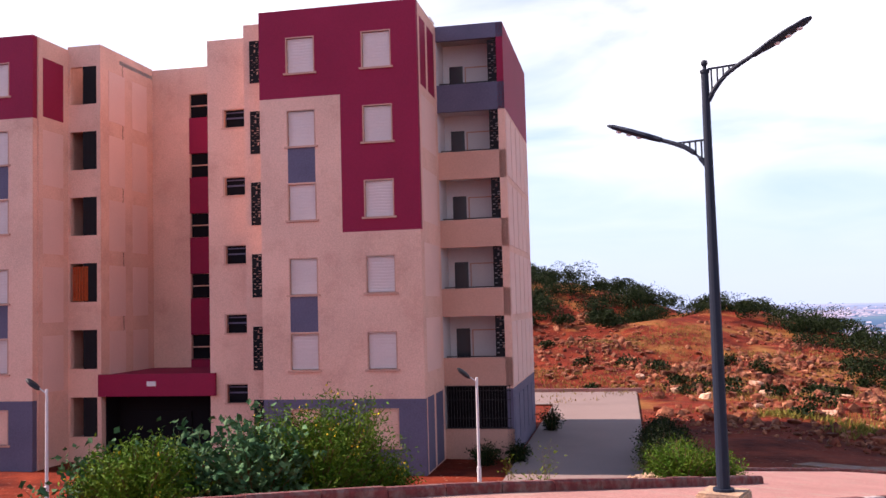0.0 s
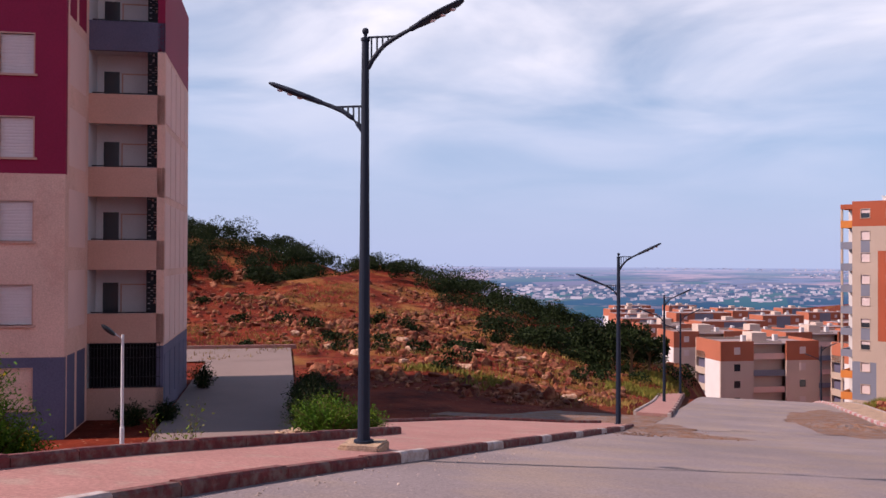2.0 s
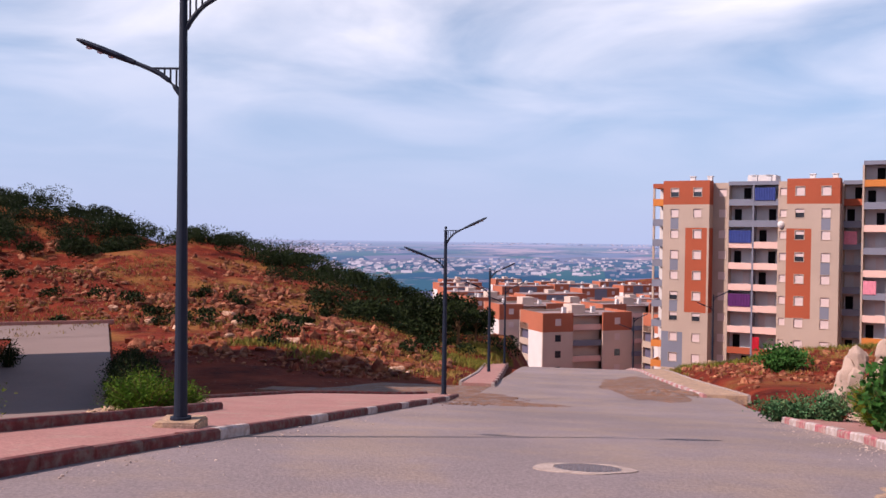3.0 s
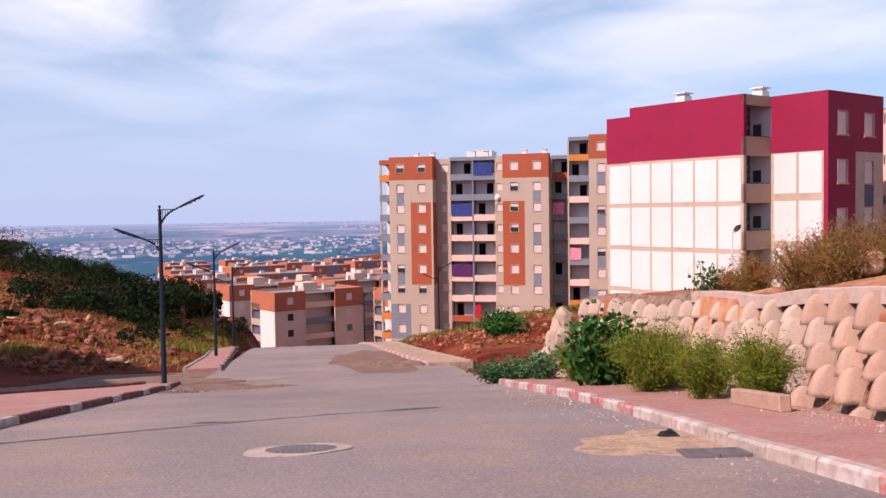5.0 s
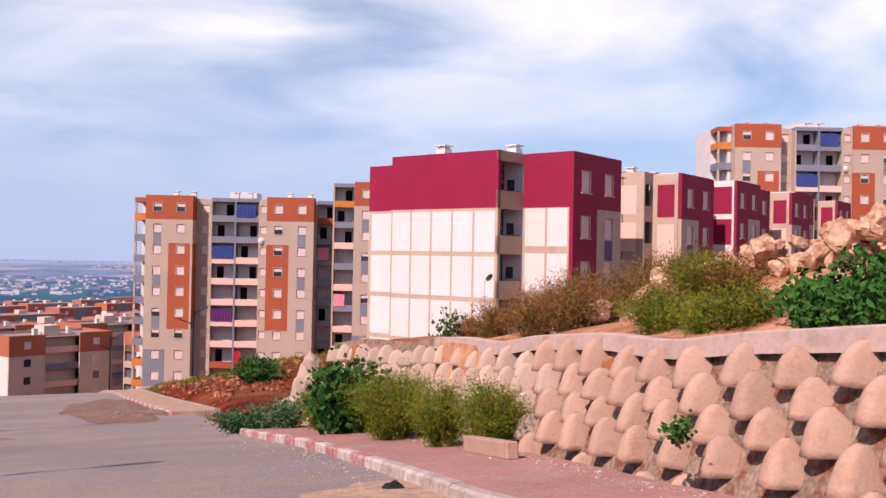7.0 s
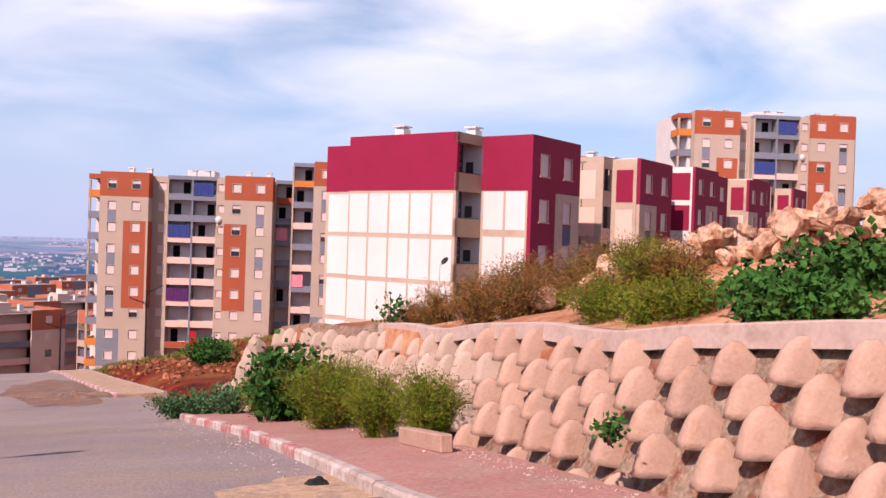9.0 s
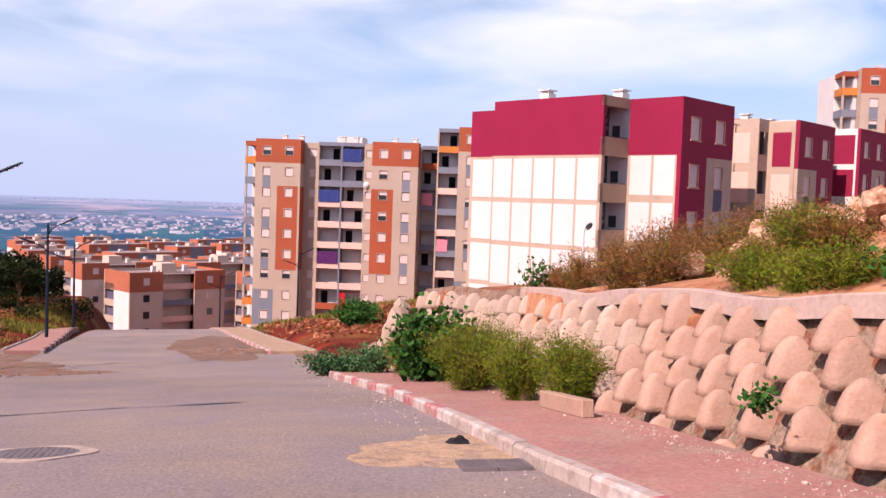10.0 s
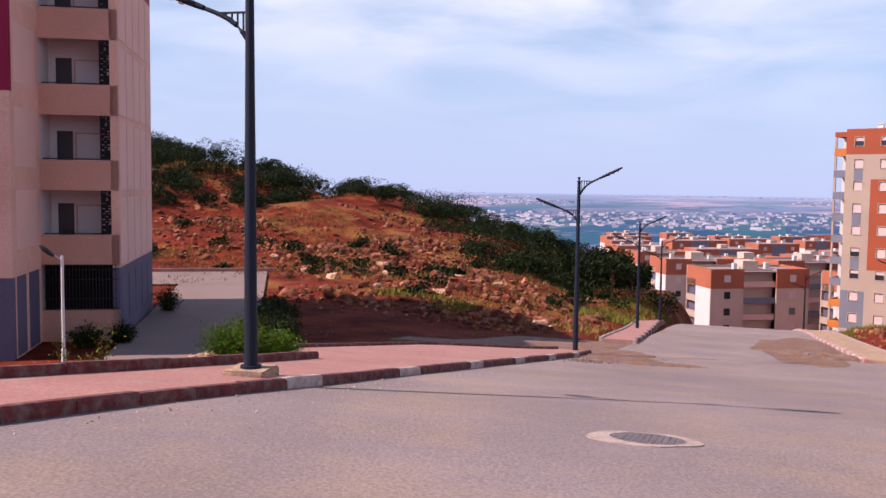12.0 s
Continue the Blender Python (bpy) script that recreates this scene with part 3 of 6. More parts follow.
# the lane past the building, level with its yard
u_a = radians(29.5)
AX, AY = Vector((math.cos(u_a), math.sin(u_a), 0)), Vector((-math.sin(u_a), math.cos(u_a), 0))
B1 = Vector((-24.31, 27.01, 0))


def yard(u, v, z=0):
    return B1 + AX * u + AY * v + Vector((0, 0, z))


bm = bmesh.new()
for u0, u1, v0, v1 in ((3.2, 8.6, -9, 30), (-30, 8.6, 24, 32)):
    nv = 20
    ring = [[bm.verts.new((*yard(u0 + (u1 - u0) * i / 6, v0 + (v1 - v0) * j / nv).xy, max(-4.93, ground_z(*yard(u0 + (u1 - u0) * i / 6, v0 + (v1 - v0) * j / nv).xy) + 0.06) + (0.012 if v0 > 0 else 0))) for i in range(7)] for j in range(nv + 1)]
    for a, b in zip(ring, ring[1:]):
        for i in range(6):
            bm.faces.new((a[i], a[i + 1], b[i + 1], b[i]))
mesh_object("lane", bm, ALLEY, None, "pale asphalt lane beside the apartment block", "structure", "road")
bm = bmesh.new()
a, b = yard(-30, 32.0), yard(9.0, 32.0)
for i in range(40):
    p, q = a.lerp(b, i / 40), a.lerp(b, (i + 0.985) / 40)
    for s in (0,):
        vv = [bm.verts.new((c + AY * d).to_tuple()[:2] + (-5.1 + h,)) for c in (p, q) for d, h in ((0, 0), (0, 0.42), (0.2, 0.42), (0.2, 0))]
        for f in ((0, 1, 5, 4), (1, 2, 6, 5), (2, 3, 7, 6), (0, 3, 2, 1), (4, 5, 6, 7)):
            bm.faces.new([vv[k] for k in f])
bmesh.ops.recalc_face_normals(bm, faces=bm.faces)
mesh_object("kerb", bm, PAVING, None, "pink kerb at the foot of the hill", "structure", "kerb")


# ---- apartment block in beige and burgundy ----
STEP = 3.1


def window_mesh():
    """Opening 1.2 x 1.5 m: pale surround, closed roller shutter, sill. Built about its centre, face toward -y."""
    frame_ = boxes((-0.63, -0.58, -0.012, 0.12, -0.78, 0.77), (0.58, 0.63, -0.012, 0.12, -0.78, 0.77), (-0.58, 0.58, -0.012, 0.12, 0.72, 0.77))
    blind = bmesh.new()
    edge = []
    for k in range(12):
        z = -0.74 + k * 0.1225
        for dy, dz in ((0.11, 0), (0.10, 0.02), (0.10, 0.10), (0.11, 0.12)):
            edge.append([blind.verts.new((x, dy, z + dz)) for x in (-0.58, 0.58)])
    for p, q in zip(edge, edge[1:]):
        blind.faces.new((p[0], p[1], q[1], q[0]))
    sill = boxes((-0.72, 0.72, -0.08, 0.12, -0.84, -0.76))
    out = []
    for nm, bm, m in (("window_frame", frame_, BEIGE_WARM), ("shutter", blind, SHUTTER), ("window_sill", sill, BEIGE_WARM)):
        me_ = bpy.data.meshes.new(nm)
        bm.to_mesh(me_); bm.free()
        me_.materials.append(m)
        out.append((nm, me_))
    return out


WINDOW = window_mesh()


def joined_window():
    """The same window as one mesh with three materials, for the blocks farther off."""
    me_ = bpy.data.meshes.new("window")
    bm = bmesh.new()
    for i, (_, src) in enumerate(WINDOW):
        n0 = len(bm.faces)
        bm.from_mesh(src)
        bm.faces.ensure_lookup_table()
        for f in bm.faces[n0:]:
            f.material_index = i
    bm.to_mesh(me_); bm.free()
    for _, src in WINDOW:
        me_.materials.append(src.materials[0])
    return me_


FAR_WINDOW = joined_window()


def put_window(parent, x, y, z, turn=0, sx=1, sz=1, rich=True):
    if not rich:
        return share("window", FAR_WINDOW, parent, pose(x, y, z, 0, 0, turn) @ Matrix.Diagonal((sx, 1, sz, 1)))
    w_ = new("window")
    w_.parent, w_.matrix_basis = parent, pose(x, y, z, 0, 0, turn) @ Matrix.Diagonal((sx, 1, sz, 1))
    for nm, me_ in WINDOW:
        share(nm, me_, w_, Matrix())
    return w_


def lattice_mesh(w_, h):
    """A dark pierced screen: uprights, rails and slanting bars with gaps between."""
    bm = boxes((-w_ / 2, -w_ / 2 + 0.05, 0, 0.05, 0, h), (w_ / 2 - 0.05, w_ / 2, 0, 0.05, 0, h), (-w_ / 2, w_ / 2, 0, 0.05, 0, 0.05), (-w_ / 2, w_ / 2, 0, 0.05, h - 0.05, h))
    rnd = random.Random(4)
    nx, nz = 4, int(h / 0.11)
    for i in range(nx):
        for j in range(nz):
            x0 = -w_ / 2 + 0.05 + (w_ - 0.1) * i / nx
            z0 = 0.05 + (h - 0.1) * j / nz
            dx, dz = (w_ - 0.1) / nx, (h - 0.1) / nz
            if rnd.random() < 0.9:
                box(bm, x0, x0 + dx, 0.01, 0.04, z0, z0 + dz * rnd.choice((0.6, 0.8, 1.0, 1.0)))
            else:
                box(bm, x0, x0 + dx * 0.3, 0.01, 0.04, z0, z0 + dz)
    me_ = bpy.data.meshes.new("lattice_screen")
    bm.to_mesh(me_); bm.free()
    me_.materials.append(SCREEN)
    return me_


LATTICE = lattice_mesh(0.55, 1.85)


def railing_mesh(w_):
    bm = boxes((-w_ / 2, w_ / 2, 0, 0.04, 0.0, 0.05))
    me_ = bpy.data.meshes.new("railing")
    bm.to_mesh(me_); bm.free()
    me_.materials.append(IRON)
    return me_


RAIL = railing_mesh(2.8)


def apartment(name, label, m, flip=1, detail=True, stripes=False):
    """Six storeys, two mirrored wings round a recessed stair. Local x along the front, y into the depth; z is the world's height less the base."""
    top = thing(name, label, "apartment building", m, "burgundy apartment blocks")
    X = flip
    # Plaster split by light: BEIGE tuned for the shaded block, SUNLIT_BEIGE for sunlit ones.
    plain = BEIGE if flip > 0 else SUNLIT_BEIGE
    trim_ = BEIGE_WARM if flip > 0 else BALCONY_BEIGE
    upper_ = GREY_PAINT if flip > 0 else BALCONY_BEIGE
    T, B = 14.3, -7.0
    Z0 = -2.0
    axis = -12.2

    def mir(a, wing):
        return a if wing > 0 else 2 * axis - a

    for wing in (1, -1):
        s = X

        def r(a, b):
            p, q = mir(a, wing), mir(b, wing)
            return min(p, q), max(p, q)
        # front wall
        holes, zones, wins = [], [], []
        for cx in (-5.02, -1.72):
            for k in range(6):
                zc = 12.35 - k * STEP
                a, b = r(cx - 0.58, cx + 0.58)
                holes.append((a, b, zc - 0.76, zc + 0.72))
                wins.append((mir(cx, wing), zc))
        zones.append((*r(-6.84, 0), 10.54, T, BURGUNDY))
        zones.append((*r(-3.3, 0), 4.8, 10.54, BURGUNDY))
        zones.append((*r(-6.84, 0), B, Z0, GREY_PAINT))
        for k in (1, 3):
            zt = 12.35 - k * STEP - 0.84
            zb = 12.35 - (k + 1) * STEP + 0.8
            zones.append((*r(-5.62, -4.42), zb, zt, GREY_PAINT))
        wall("front_wall", top, "x", r(-6.84, 0), (B, T), 0, 0.3, plain, holes, zones, s)
        for x, zc in wins:
            put_window(top, s * x, 0, zc, rich=detail)
            if zc < -2.5:
                part("window_board", boxes((s * x - 0.57, s * x + 0.57, 0.06, 0.09, zc - 0.74, zc + 0.7)), BEIGE, top, "beige board over the window")
        # return wall from the front corner back to the loggias, with blind panels
        zones = ([(0.6, 1.75, 10.9, 13.8, BURGUNDY), (2.1, 3.5, 10.9, 13.8, BURGUNDY)] if flip > 0 else [(0.5, 3.3, 10.9, 13.7, BURGUNDY), (0.5, 3.3, 7.8, 10.4, BURGUNDY)] if stripes else [(0.3, 4.0, 10.54, T, BURGUNDY)]) + [(0.3, 4.0, 10.0, 10.0, BEIGE), (0.45, 1.75, -5, Z0, GREY_PAINT), (2.1, 3.6, -5, Z0, GREY_PAINT)]
        for k in range(1, 5):
            zt = 13.6 - k * STEP
            if flip > 0:
                zones.append((0.6, 3.5, zt - 2.2, zt, PANEL))
            elif not stripes or k > 1:
                zones.append((0.45, 2.0, zt - 2.6, zt, WHITE_WALL))
                zones.append((2.2, 3.8, zt - 2.6, zt, WHITE_WALL))
        at = mir(0, wing)
        wall("return_wall", top, "y", (0.3, 4.0), (B, T), at if (wing < 0) else at - 0.3, 0.3, plain if not stripes else WHITE_WALL, (), zones, s)
        # loggias beside the return
        a0, a1 = r(0, 3.05)
        part("loggia_fascia", boxes((s * a0, s * a1, 4.0, 4.16, 13.62, T)), upper_, top, "painted fascia")
        for k in range(5):
            zb = 11.6 - k * 3.06
            part("loggia_parapet", boxes((s * a0, s * a1, 4.0, 4.16, zb - 1.24, zb)), trim_ if k else upper_, top, "" if k else "top balcony")
        part("loggia_parapet", boxes((s * a0, s * a1, 4.0, 4.16, B, -3.75)), trim_, top)
        i0, i1 = r(0, 2.75)
        deep = boxes((s * i0, s * i1, 5.7, 5.9, B, T))
        part("loggia_back_wall", deep, ROOM, top, "white inner wall")
        e = mir(0, wing)
        part("loggia_side_wall", boxes((s * e, s * (e - 0.2 if wing > 0 else e + 0.2), 4.0, 5.9, B, T)), ROOM, top)
        for k in range(6):
            zb = 11.6 - k * 3.06
            part("loggia_slab", boxes((s * i0, s * i1, 4.16, 5.7, zb - 1.1, zb - 0.95)), ROOM, top)
        part("loggia_slab", boxes((s * i0, s * i1, 4.16, 5.7, T - 0.3, T - 0.1)), ROOM, top)
        for k in range(5):
            zb = 11.6 - k * 3.06
            share("lattice_screen", LATTICE, top, pose(s * mir(2.62, wing), 4.02, zb + 0.06))
            share("railing", RAIL, top, pose(s * (a0 + a1) / 2, 4.03, zb + 0.02))
            if flip < 0:
                part("loggia_window", boxes((s * e, s * (e + 0.03 * wing), 4.75, 5.35, zb + 0.15, zb + 0.95)), GLASS, top, "small dark window")
                continue
            put_window(top, s * mir(1.75, wing), 5.68, zb + 0.35, 0, 1.15, 1.1, detail)
            d_ = boxes((s * (mir(0.62, wing) - 0.32), s * (mir(0.62, wing) + 0.32), 5.66, 5.72, zb - 0.9, zb + 1.25))
            part("balcony_door", d_, GLASS, top)
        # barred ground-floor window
        # black sheet in place of the unlit room behind the bars
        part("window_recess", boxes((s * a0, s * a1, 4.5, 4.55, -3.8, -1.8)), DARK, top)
        bars = bmesh.new()
        for i in range(22):
            x = a0 + 0.15 + (a1 - a0 - 0.3) * i / 21
            box(bars, s * x - 0.012, s * x + 0.012, 3.97, 3.995, -3.75, -1.85)
        for z in (-3.7, -3.3, -2.5, -2.1, -1.9):
            box(bars, s * (a0 + 0.1), s * (a1 - 0.1), 3.965, 3.985, z, z + 0.03)
        part("window_grille", bars, IRON, top)
        # gable
        zones = [(4.0, 13.5, 10.4, T, BURGUNDY), (4.0, 13.5, B, Z0, GREY_PAINT)]
        g = mir(3.05, wing)
        wall("gable_wall", top, "y", (4.0, 13.5), (B, T), g - 0.3 if wing > 0 else g, 0.3, plain, (), zones, s)
        for k in range(1, 5):
            zt = 13.3 - k * STEP
            for j in range(5):
                y0 = 4.22 + j * 1.86
                e = 0.02 if wing > 0 else -0.02
                # panels follow: duller copy on the shaded block, white on sunlit ones
                part("gable_panel", boxes((s * g, s * (g + e), y0, y0 + 1.68, zt - 2.78, zt)), PANEL if flip > 0 else WHITE_WALL, top)
        for j in range(5):
            y0 = 4.35 + j * 1.84
            e = 0.02 if wing > 0 else -0.02
            part("gable_panel", boxes((s * g, s * (g + e), y0, y0 + 1.55, -4.4, -2.4)), GREY_PAINT, top)
        # wing set back behind the gable, back wall, roof
        c0, c1 = r(-10.4, 2.2)
        part("rear_wing", boxes((s * c0, s * c1, 13.5, 16.5, B, T - 0.5)), plain, top)
        part("rear_wing_band", boxes((s * mir(2.2, wing), s * mir(2.215, wing), 13.52, 16.5, 10.4, T - 0.5)), BURGUNDY, top, "burgundy paint band")
        for k in range(1, 5):
            zt = 13.3 - k * STEP
            part("gable_panel", boxes((s * mir(2.2, wing), s * mir(2.22, wing), 13.9, 16.2, zt - 2.78, zt)), PANEL if flip > 0 else WHITE_WALL, top)
        f0, f1 = r(-6.54, -0.3)
        b0, b1 = r(-10.4, 2.75) if wing > 0 else (mir(2.75, wing), -15.8)
        part("roof", boxes((s * f0, s * f1, 0.3, 4.0, T - 0.45, T - 0.25), (s * b0, s * b1, 4.16, 13.5, T - 0.45, T - 0.25)), CONCRETE, top)
        part("inner_wall", boxes((s * mir(-6.84, wing), s * mir(-6.54, wing), 0.3, 4.2, B, T)), plain, top)
        # chimneys
        for cx, cy in ((-0.9, 5.0), (1.4, 9.6)):
            chim = boxes((s * mir(cx, wing) - 0.4, s * mir(cx, wing) + 0.4, cy, cy + 0.8, T - 0.3, T + 0.55), (s * mir(cx, wing) - 0.3, s * mir(cx, wing) + 0.3, cy + 0.1, cy + 0.7, T + 0.55, T + 0.72), (s * mir(cx, wing) - 0.5, s * mir(cx, wing) + 0.5, cy - 0.1, cy + 0.9, T + 0.72, T + 0.8))
            part("chimney", chim, WHITE_WALL, top, "white roof chimney")
    # between the wings: screens on one side, open loggias on the other, the stair recess in the middle
    s = X
    holes = []
    for k in range(6):
        zb = 9.75 - k * STEP
        if zb > -4:
            holes.append((-9.6, -8.0, zb + 0.26, zb + 1.08))
    wall("stair_side_wall", top, "x", (-10.4, -7.9), (B, 14.1), 2.5, 0.3, plain, holes, (), s)
    for h in holes:
        w_ = new("window")
        w_.parent, w_.matrix_basis = top, pose(s * (h[0] + h[1]) / 2, 2.5, (h[2] + h[3]) / 2) @ Matrix.Diagonal((1.56, 1, 1, 1))
        part("window_frame", boxes((-0.56, -0.5, -0.03, 0.2, -0.45, 0.45), (0.5, 0.56, -0.03, 0.2, -0.45, 0.45), (-0.5, 0.5, -0.03, 0.2, 0.4, 0.45), (-0.58, 0.58, -0.06, 0.2, -0.47, -0.41)), BEIGE_WARM, w_)
        part("louvre", boxes((-0.5, 0.5, 0.12, 0.15, 0.0, 0.07), (-0.5, 0.5, 0.12, 0.15, 0.26, 0.31)), GREY_PAINT, w_)
        # blackened pane: the unlit stair behind is put into its colour
        part("pane", boxes((-0.5, 0.5, 0.17, 0.19, -0.41, 0.41)), DARK, w_)
    part("screen_bay", boxes((s * -7.95, s * -6.84, 0.95, 2.5, B, 14.15)), plain, top)
    for k in range(6):
        zb = 11.35 - k * STEP
        share("lattice_screen", LATTICE, top, pose(s * -7.38, 0.90, zb + 0.2))
    wall("stair_flank", top, "y", (2.8, 7.3), (B, 14.1), -10.4, 0.3, plain, (), (), s)
    # stair recess
    holes, zones = [], []
    for k in range(5):
        zt = 12.95 - k * STEP
        holes.append((-13.75, -12.65, zt - 1.25, zt))
        zones.append((-13.75, -12.65, zt - STEP, zt - 1.25, BURGUNDY))
    wall("stair_wall", top, "x", (-15.8, -10.4), (-2, 14.35), 7.3, 0.3, plain, holes, zones, s)
    for h in holes:
        w_ = new("window")
        w_.parent, w_.matrix_basis = top, pose(s * (h[0] + h[1]) / 2, 7.3, (h[2] + h[3]) / 2)
        part("window_frame", boxes((-0.55, -0.5, 0.05, 0.12, -0.62, 0.62), (0.5, 0.55, 0.05, 0.12, -0.62, 0.62), (-0.5, 0.5, 0.05, 0.12, -0.03, 0.03)), BEIGE_WARM, w_)
        # pane blackened likewise for the unlit stair
        part("pane", boxes((-0.5, 0.5, 0.16, 0.18, -0.6, 0.6)), DARK, w_)
    # entrance: burgundy canopy over a hall painted near-black for its shade
    part("canopy", boxes((s * -15.85, s * -10.1, 2.3, 2.48, -2.05, -1.05), (s * -15.75, s * -10.45, 2.48, 7.3, -2.0, -1.1)), BURGUNDY, top, "burgundy entrance canopy")
    part("canopy_sign", boxes((s * -13.4, s * -12.95, 2.27, 2.3, -1.6, -1.38)), WHITE_WALL, top, "small pale sign plate")
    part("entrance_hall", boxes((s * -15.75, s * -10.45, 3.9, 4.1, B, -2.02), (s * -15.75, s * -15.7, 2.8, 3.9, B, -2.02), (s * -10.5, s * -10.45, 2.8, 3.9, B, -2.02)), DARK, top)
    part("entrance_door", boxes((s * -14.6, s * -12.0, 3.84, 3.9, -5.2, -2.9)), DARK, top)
    # open loggias of the other wing
    holes = [(-17.38, -16.0, 11.6 - k * STEP, 13.4 - k * STEP) for k in range(6)]
    wall("loggia_wall", top, "x", (-17.5, -15.8), (B, 14.4), 2.5, 0.25, plain, holes, (), s)
    # back wall painted black for the shade of the deep opening
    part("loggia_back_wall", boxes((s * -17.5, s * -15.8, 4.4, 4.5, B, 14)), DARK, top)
    for k, h in enumerate(holes):
        part("loggia_slab", boxes((s * -17.5, s * -16.1, 2.75, 4.4, h[2] - 0.25, h[2] - 0.1)), ROOM, top)
        # Solid panel, wider than the screen, stands in for the opening's dark depth.
        part("lattice_screen", boxes((s * -16.72, s * -16.02, 2.52, 2.56, h[2], h[3])), SCREEN, top, "dark lattice screen")
        if detail and k == 3:
            cloth = bmesh.new()
            for i in range(14):
                box(cloth, s * (-17.22 + i * 0.055), s * (-17.18 + i * 0.055), 2.46 + 0.02 * (i % 3), 2.475 + 0.02 * (i % 3), h[2] + 0.05, h[3] - 0.15)
            part("curtain", cloth, CLOTH_STRIPE, top, "orange striped cloth hung in the opening")
    wall("recess_flank", top, "y", (2.75, 7.3), (B, 14.4), -16.1, 0.3, plain, (), (), s)
    for k in range(5):
        zt = 13.3 - k * STEP
        for y0 in (3.2, 5.3):
            part("blind_panel", boxes((s * -15.8, s * -15.785, y0, y0 + 1.4, zt - 2.4, zt)), PANEL, top)
    part("blind_panel", boxes((s * -17.48, s * -17.46, 0.6, 2.1, 10.7, 13.4)), BURGUNDY, top, "burgundy painted panel")
    for k in range(1, 5):
        part("blind_panel", boxes((s * -17.48, s * -17.465, 0.6, 2.1, 10.7 - k * STEP, 13.2 - k * STEP)), PANEL, top)
    part("side_wall", boxes((s * -17.56, s * -17.48, 0.3, 2.5, B, 14.2)), plain, top)
    return top


apartment("apartment_building", "six-storey beige and burgundy apartment block with closed white shutters", pose(B1.x, B1.y, 0, 0, 0, 29.5))
# the same block again beyond the road, mirrored, and three more stepping up the slope behind it
apartment("apartment_building", "beige and burgundy apartment block with white panelled sunlit gable", pose(32.5, 53.5, -5.46, 0, 0, 29), -1, False)
upper = apartment("apartment_building", "beige and burgundy apartment block, upper storeys above the rocks", pose(53.2, 69.2, -4.55, 0, 0, 29), -1, False, True)
for x, y, z, turn in ((63.6, 73.7, -4.4, 29), (81.6, 84.2, -4.05, 29)):
    copy_thing(upper, pose(x, y, z, 0, 0, turn))


# ---- orange and beige tower blocks ----
def small_window(parent, x, y, z, w_=1.15, h=1.25, dark=False):
    w_ob = new("window")
    w_ob.parent, w_ob.matrix_basis = parent, pose(x, y, z)
    part("window_frame", boxes((-w_ / 2 - 0.08, -w_ / 2, -0.03, 0.15, -h / 2, h / 2 + 0.07), (w_ / 2, w_ / 2 + 0.08, -0.03, 0.15, -h / 2, h / 2 + 0.07), (-w_ / 2, w_ / 2, -0.03, 0.15, h / 2, h / 2 + 0.07), (-w_ / 2 - 0.1, w_ / 2 + 0.1, -0.06, 0.15, -h / 2 - 0.07, -h / 2)), TOWER_BEIGE, w_ob)
    if dark:
        part("shutter", boxes((-w_ / 2, w_ / 2, 0.1, 0.14, h * 0.05, h / 2)), SHUTTER, w_ob)
        part("pane", boxes((-w_ / 2, w_ / 2, 0.12, 0.15, -h / 2, h * 0.05)), GLASS, w_ob)
    else:
        part("shutter", boxes((-w_ / 2, w_ / 2, 0.1, 0.15, -h / 2, h / 2)), SHUTTER, w_ob)
    return w_ob


